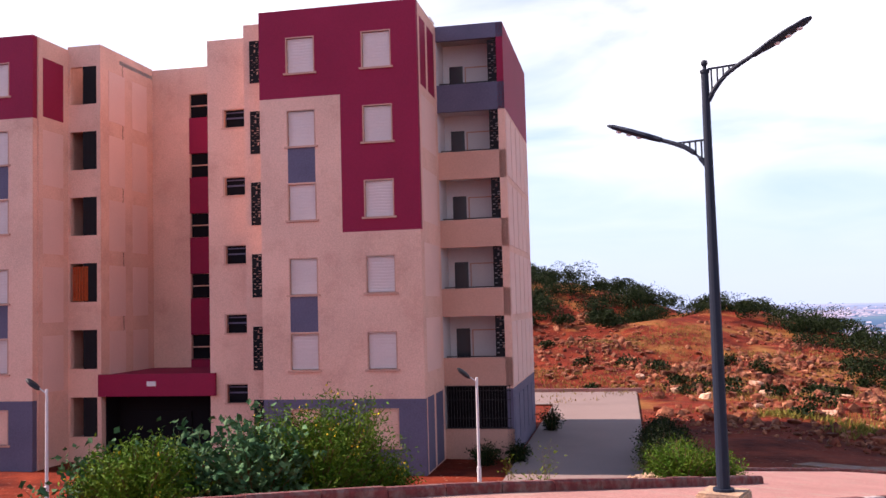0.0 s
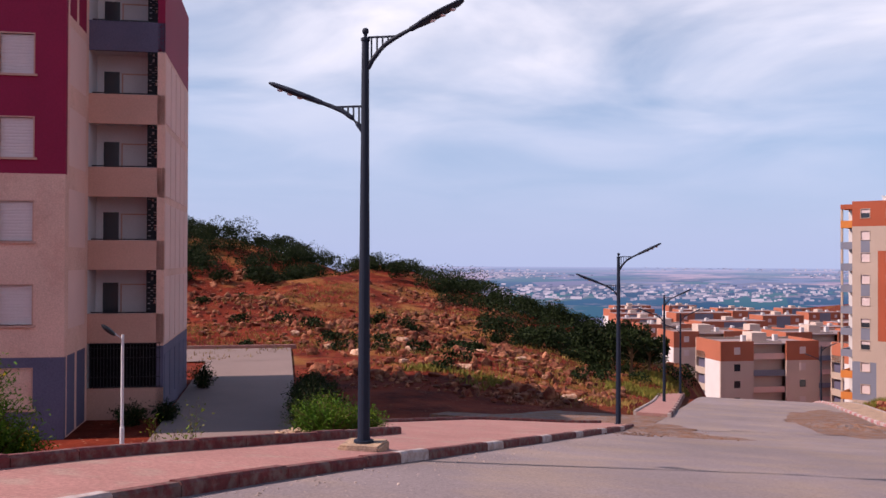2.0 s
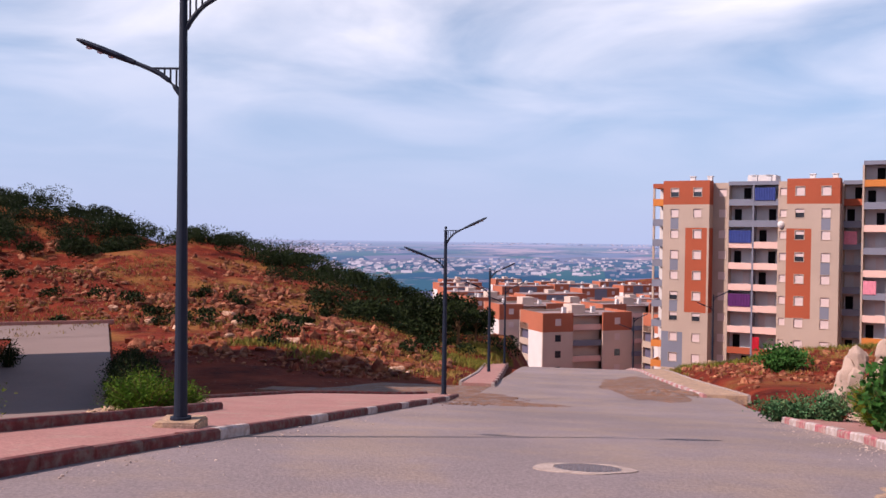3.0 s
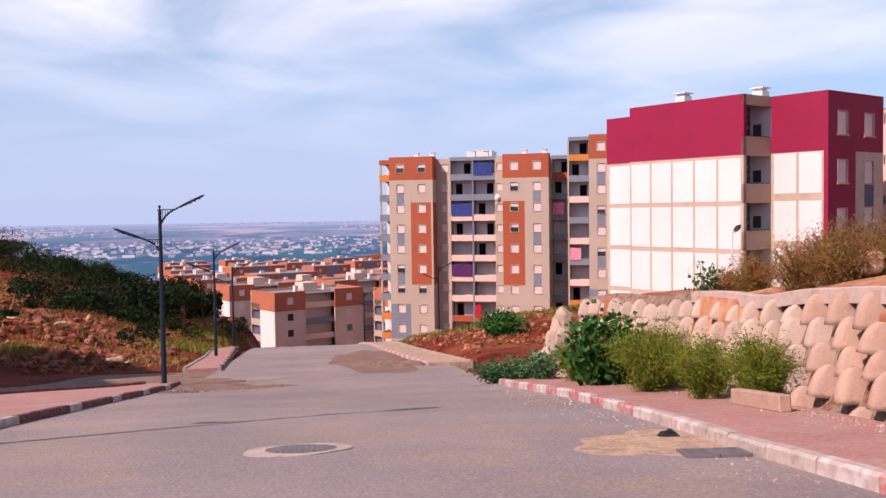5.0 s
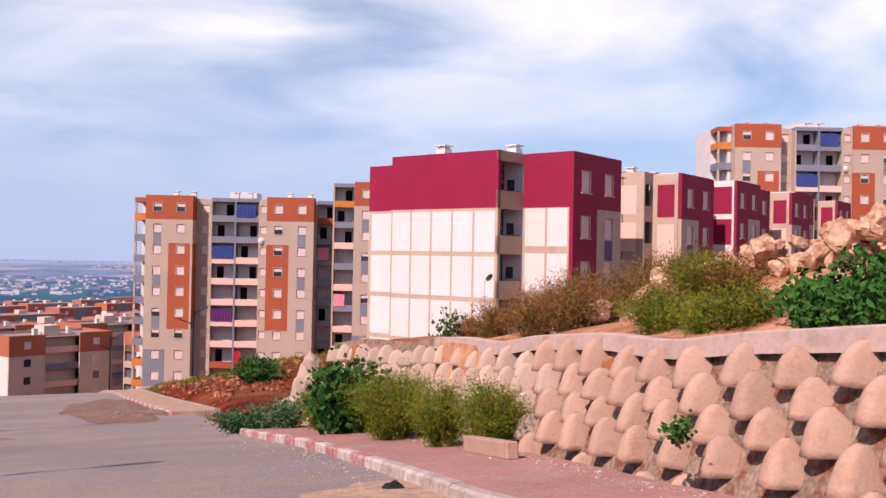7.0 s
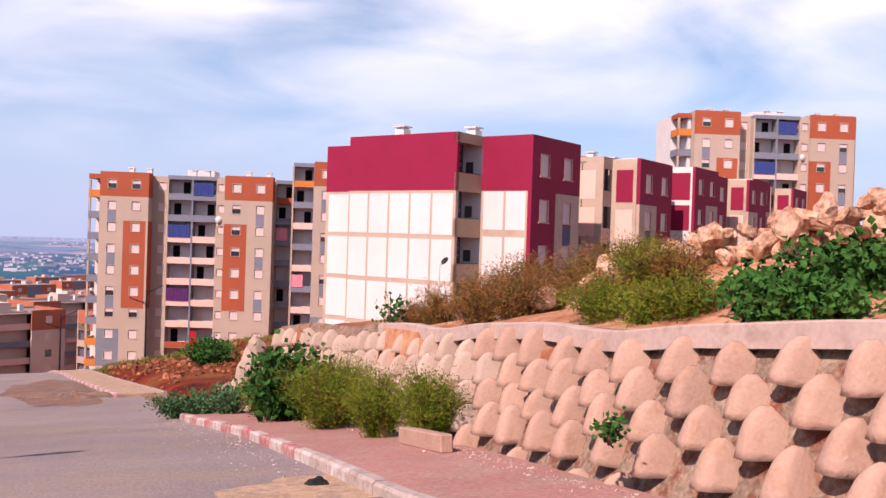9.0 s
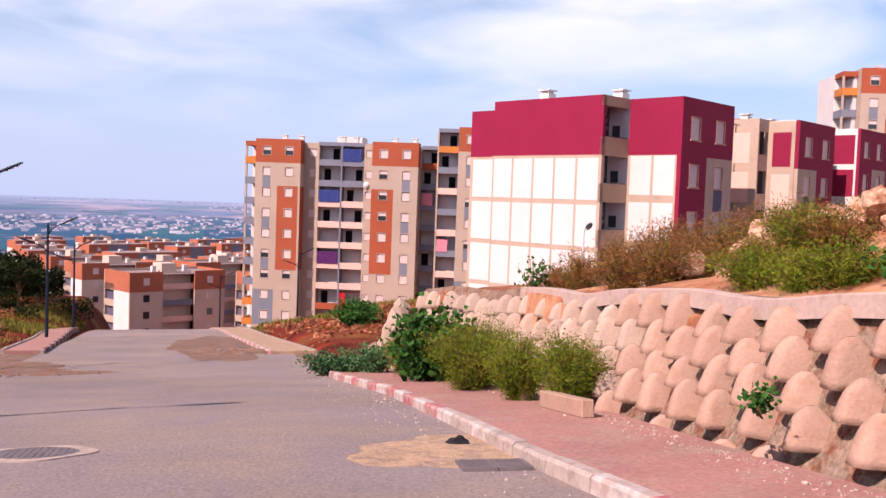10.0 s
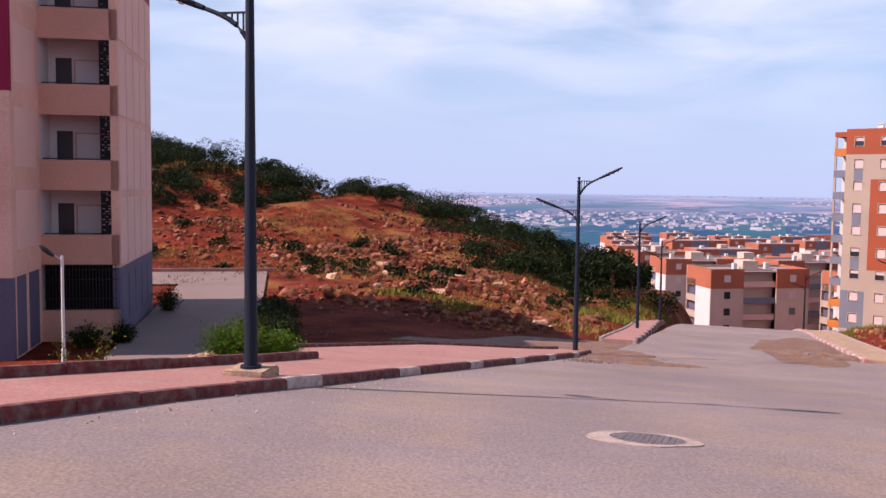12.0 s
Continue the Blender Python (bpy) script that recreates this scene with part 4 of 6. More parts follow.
def tower(name, label, m, seed, third=True):
    """Nine storeys. Local x along the front, roof at z 0."""
    top = thing(name, label, "apartment building", m, "orange tower blocks")
    rnd = random.Random(seed)
    H, S, D = -31.0, 3.08, 13.0
    n_ = 9

    def block(x0, patch_left, dz=0.0):
        """One windowed block; dz lifts it where the row steps up the slope."""
        wd = 6.9
        cols = (x0 + 1.75, x0 + 5.15)
        holes, zones, wins = [], [], []
        for c, cx in enumerate(cols):
            for k in range(n_):
                zc = dz - 1.75 - k * S
                holes.append((cx - 0.58, cx + 0.58, zc - 0.62, zc + 0.62))
                wins.append((cx, zc))
        zones.append((x0, x0 + wd, dz - 3.55, dz, ORANGE))
        p0, p1 = (x0, x0 + 3.3) if patch_left else (x0 + 3.4, x0 + 6.6)
        zones.append((p0, p1, dz - 19.6, dz - 7.0, ORANGE))
        other = cols[1] if patch_left else cols[0]
        for k in (1, 3, 5):
            zones.append((other - 0.6, other + 0.6, dz - 1.75 - (k + 1) * S + 0.66, dz - 1.75 - k * S - 0.66, TOWER_GREY))
        zones.append((x0, x0 + 3.2, dz - 28, dz - 22.6, TOWER_GREY)) if not patch_left else None
        wall("front_wall", top, "x", (x0, x0 + wd), (H, dz), 0, 0.3, TOWER_BEIGE, holes, zones)
        for cx, zc in wins:
            small_window(top, cx, 0, zc, 1.16, 1.24, rnd.random() < 0.25)
        part("side_wall", boxes((x0, x0 + 0.3, 0.3, D, H, dz), (x0 + wd - 0.3, x0 + wd, 0.3, 2.2, H, dz - 3.55)), TOWER_BEIGE, top)
        part("side_wall_top", boxes((x0 + wd - 0.3, x0 + wd, 0.3, 2.2, dz - 3.55, dz)), ORANGE, top, "orange painted top storey")
        part("roof", boxes((x0 + 0.3, x0 + wd - 0.3, 0.3, D, dz - 0.6, dz - 0.35)), CONCRETE, top)
        if not patch_left:
            part("side_wall_patch", boxes((x0 + wd, x0 + wd + 0.02, 0.02, 2.18, dz - 19.6, dz - 7.0)), ORANGE, top, "orange painted field")

    def loggias(x0, x1, y0, mats, bays=2, cloths=(), dz=0.0):
        """Stacked balconies with solid parapets, open above, dark doors behind."""
        for k in range(n_):
            zt = dz - 0.4 - k * S
            part("balcony_parapet", boxes((x0, x1, y0, y0 + 0.14, zt - S - 0.25, zt - S + 0.95 - 0.25)), mats(k), top)
            part("balcony_slab", boxes((x0, x1, y0 + 0.14, y0 + 1.8, zt - S - 0.25, zt - S - 0.1)), TOWER_BEIGE, top)
            for b in range(bays):
                bx0, bx1 = x0 + (x1 - x0) * b / bays, x0 + (x1 - x0) * (b + 1) / bays
                mid = bx0 + (bx1 - bx0) * (0.3 if (b + k) % 2 else 0.66)
                part("balcony_door", boxes((mid - 0.5, mid + 0.5, y0 + 1.74, y0 + 1.8, zt - S, zt - 0.7)), DARK if rnd.random() < 0.7 else SHUTTER, top)
        part("inner_wall", boxes((x0, x1, y0 + 1.8, y0 + 2.0, H, dz - 0.2)), ROOM, top)
        part("roof_edge", boxes((x0, x1, y0 - 0.02, y0 + 2.0, dz - 0.75, dz - 0.2)), TOWER_GREY, top)
        for b in range(bays + 1):
            bx = x0 + (x1 - x0) * b / bays
            part("pier", boxes((bx - 0.12, bx + 0.12, y0 - 0.05, y0 + 1.8, H, dz - 0.75)), TOWER_GREY if b == 1 else TOWER_BEIGE, top)
        for k, b, material, frac in cloths:
            bx0 = x0 + (x1 - x0) * b / bays + 0.2
            bx1 = x0 + (x1 - x0) * (b + 1) / bays - 0.2
            zt = dz - 0.4 - k * S
            bm = bmesh.new()
            folds = [[bm.verts.new((bx0 + (bx1 - bx0) * frac * i / 16, y0 - 0.07 - 0.05 * (i % 2) + e, z)) for z, e in ((zt - S + 0.5, 0), (zt - 0.75, 0), (zt - 0.75, 0.03), (zt - S + 0.5, 0.03))] for i in range(17)]
            for p, q in zip(folds, folds[1:]):
                for i in range(4):
                    bm.faces.new((p[i], p[(i + 1) % 4], q[(i + 1) % 4], q[i]))
            part("hung_cloth", bm, material, top, material.name.replace("_", " "))

    block(0, False)
    # end balconies beside the first block
    for k in range(n_):
        zt = -0.4 - k * S
        colour = ORANGE_LIGHT if k in (0, 7, 8) else TOWER_GREY
        part("balcony_parapet", boxes((-2.1, 0, 1.6, 1.75, zt - S - 0.2, zt - S + 0.85), (-2.1, -1.95, 1.75, 5.2, zt - S - 0.2, zt - S + 0.85)), colour, top)
        part("balcony_slab", boxes((-1.95, 0, 1.75, 5.2, zt - S - 0.2, zt - S - 0.05)), TOWER_BEIGE, top)
    part("balcony_roof", boxes((-2.1, 0, 1.6, 5.2, -1.0, -0.3)), ORANGE, top)
    part("pier", boxes((-2.1, -1.82, 1.62, 1.95, H, -1.0)), TOWER_BEIGE, top)
    part("balcony_back", boxes((-0.5, -0.05, 1.9, 5.2, H, -1.0)), ROOM, top)
    part("end_wall", boxes((-2.1, 0, 5.2, D, H, -0.3)), WHITE_WALL, top, "white end wall")
    # narrow window strip
    holes = [(7.7, 8.9, -1.75 - k * S - 0.6, -1.75 - k * S + 0.6) for k in range(n_)]
    wall("strip_wall", top, "x", (6.9, 9.4), (H, -0.3), 2.2, 0.3, TOWER_BEIGE, holes)
    for h in holes:
        small_window(top, 8.3, 2.2, (h[2] + h[3]) / 2, 1.1, 1.15)
    loggias(9.4, 16.5, 0.9, lambda k: TOWER_GREY if k < 2 else ORANGE if k == 7 else PANEL, 2,
            ((2, 0, CLOTH_BLUE, 1.0), (5, 0, CLOTH_PURPLE, 1.0), (7, 1, CLOTH_RED, 0.3), (0, 1, CLOTH_BLUE, 0.9)))
    holes = [(16.65, 17.55, -1.75 - k * S - 0.55, -1.75 - k * S + 0.55) for k in range(n_)]
    wall("strip_wall", top, "x", (16.5, 17.7), (H, -0.3), 0.7, 0.3, TOWER_BEIGE, holes)
    for h in holes:
        small_window(top, 17.1, 0.7, (h[2] + h[3]) / 2, 0.9, 1.05)
    block(17.7, True)
    end = 37.4 if third else 24.6
    if third:
        loggias(24.6, 27.4, 3.2, lambda k: ORANGE if k == 0 else TOWER_GREY, 1, ((2, 0, CLOTH_PINK, 0.7),))
        loggias(27.4, 30.5, 0.9, lambda k: ORANGE_LIGHT if k in (0, 7) else TOWER_GREY if k % 2 else PANEL, 1, ((5, 0, CLOTH_PINK, 0.6),), 2.5)
        block(30.5, False, 2.5)
        part("end_wall", boxes((37.4, 37.7, 0.3, D, H, 2.5)), TOWER_BEIGE, top)
    else:
        part("end_wall", boxes((24.6, 24.9, 0.3, D, H, 0)), TOWER_BEIGE, top)
    part("back_wall", boxes((0, end, D, D + 0.3, H, -0.3)), TOWER_BEIGE, top)
    part("roof", boxes((6.9, min(end, 30.45) - 0.05, 4.9, D, -0.9, -0.6)), CONCRETE, top)
    for cx in (3.4, 6.0, 12.5, 14.5, 20.5, 23.5):
        part("chimney", boxes((cx - 0.35, cx + 0.35, 3.5, 4.2, -0.4, 0.75), (cx - 0.45, cx + 0.45, 3.4, 4.3, 0.75, 0.87)), WHITE_WALL, top, "white roof chimney")
    part("roof_house", boxes((11.0, 15.0, 6, 10, -0.6, 1.0)), WHITE_WALL, top, "white stair house on the roof")
    dish = bmesh.new()
    bmesh.ops.create_cone(dish, cap_ends=True, segments=16, radius1=0.5, radius2=0.2, depth=0.18, matrix=pose(16.9, 0.45, -6.4, 80, 0, 20))
    part("satellite_dish", dish, WHITE_WALL, top, "white satellite dish")
    return top


tower("tower_block", "nine-storey orange, beige and grey apartment tower with balconies", pose(12.15, 140.1, 9.95, 0, 0, -22), 3)
tower("tower_block", "orange and beige apartment tower high on the slope", pose(93.0, 108.4, 22.4, 0, 0, -22), 8, False)


# ---- town below ----
def town_block(seed, wide, storeys):
    rnd = random.Random(seed)
    top = thing("town_house", "low apartment block with orange top storey and white gable", "apartment building", None, "lower town blocks")
    S = 3.06
    Ht = storeys * S + 0.8
    d = 10.0
    holes, zones, doors = [], [], []
    for i in range(3):
        cx = -wide / 2 + wide * (i + 0.5) / 3
        for k in range(storeys):
            if i == 1:
                continue
            zc = -0.9 - k * S - 0.8
            holes.append((cx - 0.6, cx + 0.6, zc - 0.7, zc + 0.6))
    for x0, x1 in ((-wide / 2, -wide / 6), (wide / 6, wide / 2)):
        part("front_wall", boxes((x0, x1, 0, 0.3, -Ht, -3.6)), TOWN_BEIGE, top)
        part("top_storey", boxes((x0, x1, 0, 0.3, -3.6, 0)), TOWN_ORANGE, top, "brown-orange painted top storey")
    part("gable_top", boxes((-wide / 2 - 0.02, -wide / 2 + 0.3, 0.3, d, -3.6, 0)), TOWN_ORANGE, top, "brown-orange painted gable top")
    part("gable_top", boxes((wide / 2 - 0.3, wide / 2 + 0.02, 0.3, d, -3.6, 0)), TOWN_ORANGE, top, "brown-orange painted gable top")
    part("gable_wall", boxes((-wide / 2 - 0.02, -wide / 2 + 0.3, 0.3, d * 0.62, -Ht, -3.6)), WHITE_WALL, top, "white gable")
    part("gable_wall", boxes((wide / 2 - 0.3, wide / 2 + 0.02, 0.3, d, -Ht, -3.6)), WHITE_WALL, top, "white gable")
    part("gable_recess", boxes((-wide / 2 + 0.5, -wide / 2 + 0.6, d * 0.62, d, -Ht, -3.6)), GREY_PAINT, top)
    for k in range(1, storeys + 1):
        part("gable_balcony", boxes((-wide / 2 - 0.02, -wide / 2 + 0.3, d * 0.62, d, -k * S - 0.6, -k * S + 0.6)), TOWER_BEIGE, top)
    for cx0, cx1, z0, z1 in holes:
        if cx0 < -wide / 6 or cx1 > wide / 6:
            part("window", boxes((cx0, cx1, -0.04, 0.0, z0, z1)), SHUTTER if rnd.random() < 0.6 else GLASS, top)
    part("recess", boxes((-wide / 6, wide / 6, 1.6, 1.7, -Ht, -0.2)), TOWN_BEIGE, top)
    for k in range(storeys):
        part("balcony_parapet", boxes((-wide / 6, wide / 6, 0.4, 0.55, -k * S - 3.4, -k * S - 2.3)), TOWER_GREY if k % 2 else PANEL, top)
    part("roof", boxes((-wide / 2 + 0.3, wide / 2 - 0.3, 0.3, d, -0.7, -0.5)), ROOFING, top)
    part("back_wall", boxes((-wide / 2, wide / 2, d, d + 0.3, -Ht, -0.1)), TOWER_BEIGE, top)
    for i in range(2):
        cx, cy = rnd.uniform(-wide / 3, wide / 3), rnd.uniform(2, 8)
        part("chimney", boxes((cx - 0.4, cx + 0.4, cy, cy + 0.8, -0.5, 0.7)), WHITE_WALL, top)
    part("stair_house", boxes((-1.5, 1.5, 4, 7.5, -0.5, 1.2)), TOWN_BEIGE, top)
    return top


def far_town_block(seed, wide):
    """A block of the farther rows: body, painted top, roof and its window bands."""
    top = thing("town_house", "distant apartment block with brown-orange top storey", "apartment building", None, "lower town blocks")
    part("wall", boxes((-wide / 2, wide / 2, 0, 10, -17, -3.6)), TOWN_BEIGE, top)
    part("top_storey", boxes((-wide / 2, wide / 2, 0, 10, -3.6, 0)), TOWN_ORANGE, top, "brown-orange painted top storey")
    # No real recess: a flat grey strip with the shade in its colour.
    part("recess", boxes((-wide / 6, wide / 6, -0.03, 0, -17, -0.3)), TOWER_GREY, top)
    part("gable", boxes((-wide / 2 - 0.03, -wide / 2, 0.4, 9.6, -17, -3.6)), WHITE_WALL, top, "white gable")
    part("roof", boxes((-wide / 2 + 0.3, wide / 2 - 0.3, 0.3, 9.7, 0, 0.05)), ROOFING, top)
    part("stair_house", boxes((-1.4, 1.4, 4, 7.0, 0.05, 1.3)), TOWN_BEIGE, top)
    for cx in (-wide / 3.2, wide / 3.6):
        part("chimney", boxes((cx - 0.6, cx + 0.6, 5, 6.2, 0.05, 0.9)), WHITE_WALL, top)
    for cx in (-wide / 3, wide / 3):
        for k in range(4):
            part("window", boxes((cx - 0.7, cx + 0.7, -0.05, 0, -2.6 - k * 3.06, -1.2 - k * 3.06)), GLASS if k % 2 else SHUTTER, top)
    return top


kinds = [town_block(13, 19.5, 6), town_block(12, 16, 6), town_block(11, 18, 6)]
far_kinds = [far_town_block(14, 18), far_town_block(15, 24)]
rnd = random.Random(21)
placed = set()
count = 0
for row in range(7):
    yy = (177, 213, 258, 315, 385, 470, 570)[row]
    left = 1.5 if row == 0 else -10.6 - (row - 1) * 13
    for i in range(5 + row * 3):
        x = left + i * (23 + row * 1.4) + (rnd.uniform(-2.5, 2.5) if i else 0)
        y = yy + (rnd.uniform(-7, 7) if i else 0)
        turn = rnd.choice((27, 29, 30, 31, 33))
        roof = float(np.interp(y, (165, 213, 258, 315, 385, 470, 570), (-12.9, -14.6, -16.4, -18.8, -21.4, -24.2, -27.5))) + (rnd.uniform(-1.5, 1.5) if i else 0)
        pool = kinds if row < 3 else far_kinds
        src = pool[count % len(pool)]
        count += 1
        m = pose(x, y, roof, 0, 0, turn)
        if src.name not in placed:
            src.matrix_basis = m
            placed.add(src.name)
        else:
            copy_thing(src, m)


# ---- street lamps ----
def street_lamp():
    top = thing("street_lamp", "dark blue double-arm street lamp on a concrete foot", "street lamp", None, "street lamps")
    bm = bmesh.new()
    tube(bm, ((0, 0, 0.0), (0, 0, 2.2), (0, 0, 4.4), (0, 0, 6.3)), (0.10, 0.088, 0.07, 0.058), 14)
    part("pole", bm, LAMP_BLUE, top)
    bm = bmesh.new()
    tube(bm, ((0, 0, 6.3), (0, 0, 6.34), (0, 0, 6.36), (0, 0, 6.40)), (0.075, 0.075, 0.03, 0.03), 12)
    bmesh.ops.create_uvsphere(bm, u_segments=12, v_segments=8, radius=0.055, matrix=Matrix.Translation((0, 0, 6.45)))
    part("finial", bm, LAMP_BLUE, top)
    bm = bmesh.new()
    tube(bm, ((0, 0, -0.02), (0, 0, 0.02)), (0.16, 0.16), 12)
    part("base_plate", bm, LAMP_BLUE, top)
    bm = boxes((-0.33, 0.33, -0.33, 0.33, -0.45, -0.02))
    bmesh.ops.bevel(bm, geom=bm.edges[:], offset=0.03, segments=2, affect="EDGES")
    part("concrete_foot", bm, DUST, top, "ochre concrete foot block")
    for sgn, z0, rise in ((1, 5.86, 0.98), (-1, 4.88, 0.78)):
        arm = bmesh.new()
        pts = [(sgn * x, 0, z0 + z * rise) for x, z in ((0.04, 0), (0.12, 0.14), (0.22, 0.27), (0.34, 0.385), (0.46, 0.46), (0.56, 0.515), (0.66, 0.565), (0.76, 0.615), (0.84, 0.655))]
        tube(arm, pts, [0.042 - 0.012 * i / 8 for i in range(9)], 8)
        a = part("arm", arm, LAMP_BLUE, top)
        grille = bmesh.new()
        tip = pts[5]
        pole_z = tip[2]
        box(grille, sgn * 0.05, tip[0], -0.012, 0.012, tip[2] - 0.03, tip[2])
        for i in range(5):
            x = sgn * (0.1 + i * 0.09)
            zlow = float(np.interp(abs(x), [abs(p[0]) for p in pts], [p[2] for p in pts]))
            box(grille, x - 0.012, x + 0.012, -0.01, 0.01, zlow - 0.02, tip[2])
        part("bracket", grille, LAMP_BLUE, a)
        # lamp head: a flat tapering shell along the arm's end, with three lenses below
        p0 = Vector(pts[8])
        way = (Vector(pts[8]) - Vector(pts[6])).normalized()
        up = Vector((-way.z * sgn, 0, way.x * sgn))
        head = bmesh.new()
        rings = []
        for t, wd, th in ((-0.12, 0.05, 0.04), (0.0, 0.06, 0.045), (0.12, 0.13, 0.05), (0.42, 0.16, 0.05), (0.72, 0.12, 0.04), (0.82, 0.04, 0.02)):
            c = p0 + way * t
            rings.append([head.verts.new(c + Vector((0, math.cos(q * math.tau / 12) * wd, 0)) + up * (math.sin(q * math.tau / 12) * th)) for q in range(12)])
        for q, s_ in zip(rings, rings[1:]):
            for k in range(12):
                head.faces.new((q[k], q[(k + 1) % 12], s_[(k + 1) % 12], s_[k]))
        head.faces.new(rings[0][::-1]); head.faces.new(rings[-1])
        bmesh.ops.recalc_face_normals(head, faces=head.faces)
        h = part("lamp_head", head, LAMP_BLUE, top)
        for t in (0.24, 0.42, 0.6):
            lens = bmesh.new()
            c = p0 + way * t - up * 0.045
            bmesh.ops.create_uvsphere(lens, u_segments=10, v_segments=6, radius=0.055, matrix=Matrix.Translation(c) @ Matrix.Diagonal((1, 1, 0.5, 1)))
            part("lens", lens, LAMP_GLASS, h, "pale round lens")
    return top


lamp = street_lamp()
LAMPS = ((-5.76, 13.0, -1.15, 3), (-5.0, 34.56, -4.55, 6), (-5.48, 56.38, -6.97, 6), (-6.15, 76.0, -9.2, 6))
lamp.matrix_basis = pose(LAMPS[0][0], LAMPS[0][1], LAMPS[0][2], 0, 0, 8)
for x, y, z, turn in LAMPS[1:]:
    copy_thing(lamp, pose(x, y, z, 0, 0, turn))
for x, y, z in ((5.8, 100, -13.6), (13, 92, -10.5), (60, 118, -9)):
    copy_thing(lamp, pose(x, y, z, 0, 0, 10))


def yard_lamp():
    top = thing("yard_lamp", "thin white yard lamp post with a dark head", "lamp", None, "yard lamps")
    bm = bmesh.new()
    tube(bm, ((0, 0, -0.6), (0, 0, 0.5), (0, 0, 0.52), (0, 0, 3.4)), (0.07, 0.07, 0.05, 0.045), 10)
    part("pole", bm, POLE_WHITE, top)
    bm = bmesh.new()
    tube(bm, ((0, 0, 3.25), (-0.25, 0, 3.45)), 0.02, 6)
    part("arm", bm, POLE_WHITE, top)
    bm = bmesh.new()
    bmesh.ops.create_uvsphere(bm, u_segments=14, v_segments=8, radius=1, matrix=pose(-0.42, 0, 3.55, 0, 40, 0) @ Matrix.Diagonal((0.28, 0.17, 0.08, 1)))
    part("lamp_head", bm, IRON, top)
    return top


yl = yard_lamp()
yl.matrix_basis = pose(-18.72, 23.35, -4.1, 0, 0, 38)
copy_thing(yl, pose(-27.0, 12.95, -3.9, 0, 0, 38))
copy_thing(yl, pose(20.7, 42.3, -3.0, 0, 0, -150))


# ---- retaining wall of precast planters ----
retaining = thing("retaining_wall", "battered wall of stacked pink concrete planter blocks", "retaining wall")
tagged(retaining, kind="structure")
bm = bmesh.new()
ys = np.arange(2.0, 27.01, 0.5)
strip = []
for y in ys:
    f, t = wall_foot(y), wall_top(y)
    z0 = road_z(y) - 0.1
    strip.append([bm.verts.new((f + 0.33 + 1.0 * k / 6 + 0.05 * noise.noise((y * 3, k, 1)), y, z0 + (t - z0) * k / 6)) for k in range(7)])
for a, b in zip(strip, strip[1:]):
    for k in range(6):
        bm.faces.new((a[k], a[k + 1], b[k + 1], b[k]))
bmesh.ops.recalc_face_normals(bm, faces=bm.faces)
part("wall_face", bm, EARTH_WALL, retaining, "gravelly soil between the blocks")


def planter_mesh(seed):
    """A bullet-shaped planter shell: round upright front, flat underside, shoulders curving back into the slope. Front toward -x."""
    rnd = random.Random(seed)
    bm = bmesh.new()
    wob = [rnd.uniform(-0.014, 0.014) for _ in range(9)]
    lean = rnd.uniform(-0.04, 0.04)
    tall = rnd.uniform(0.54, 0.64)
    rings = []
    for j in range(11):
        t = 1 - (1 - j / 10) ** 1.9
        hw = 0.20 * (1 - t ** 4) ** 0.5 * (1 - 0.34 * t)
        front = -0.38 + 0.15 * t + 0.17 * t ** 6
        ring = []
        for i in range(13):
            a = math.pi * i / 12
            depth_ = 0.52 - 0.06 * t
            x = front + depth_ * (1 - max(math.sin(a), 0.0) ** 0.26)
            back_ = 1 - max(math.sin(a), 0.0) ** 0.26
            side_ = -math.cos(a) * (hw + 0.008) * (1 + 0.12 * back_)
            ring.append(bm.verts.new((x + wob[i % 9] * 0.5, side_ + lean * t, tall * t * (1 - 0.75 * max(0.0, back_ - 0.3)) + wob[(i + j) % 9] * 0.3 * t)))
        rings.append(ring)
    for q, s_ in zip(rings, rings[1:]):
        for i in range(12):
            bm.faces.new((q[i], q[i + 1], s_[i + 1], s_[i]))
    bm.faces.new(rings[0][::-1])
    bmesh.ops.recalc_face_normals(bm, faces=bm.faces)
    for f in bm.faces:
        f.smooth = len(f.verts) == 4
    me_ = bpy.data.meshes.new("planter_block")
    bm.to_mesh(me_); bm.free()
    return me_


PLANTERS = [planter_mesh(s_) for s_ in range(8)]
for i, me_ in enumerate(PLANTERS):
    me_.materials.append(BLOCK if i < 5 else BLOCK_PALE)
rnd = random.Random(8)
ROWS = 5
for row in range(ROWS):
    y = 2.3 + (0.40 if row % 2 else 0)
    while y < 26.6:
        f, t = wall_foot(y), wall_top(y) - 0.12
        z0 = road_z(y) + 0.04
        z = z0 + (t - 0.36 - z0) * row / (ROWS - 1) - 0.08
        x = f + 0.14 + 1.0 * (z + 0.16 - road_z(y)) / (wall_top(y) - road_z(y) + 0.1) + 0.15
        pick = rnd.randrange(5) if y < 13.5 + rnd.uniform(-1, 1) else 5 + rnd.randrange(3)
        if not (row == 0 and rnd.random() < 0.3):
            s_ = rnd.uniform(0.62, 0.73)
            thin_ = rnd.uniform(0.9, 1.05) if y < 13 else rnd.uniform(0.68, 0.95)
            if row == 0:
                z -= rnd.uniform(0.0, 0.2)
            share("planter_block", PLANTERS[pick], retaining, pose(x, y + rnd.uniform(-0.05, 0.05), z, rnd.uniform(-5, 5), rnd.uniform(-5, 8), rnd.uniform(-10, 10) - 16) @ Matrix.Diagonal((s_, s_ * thin_, s_ * rnd.uniform(0.96, 1.12), 1)))
        y += 0.80
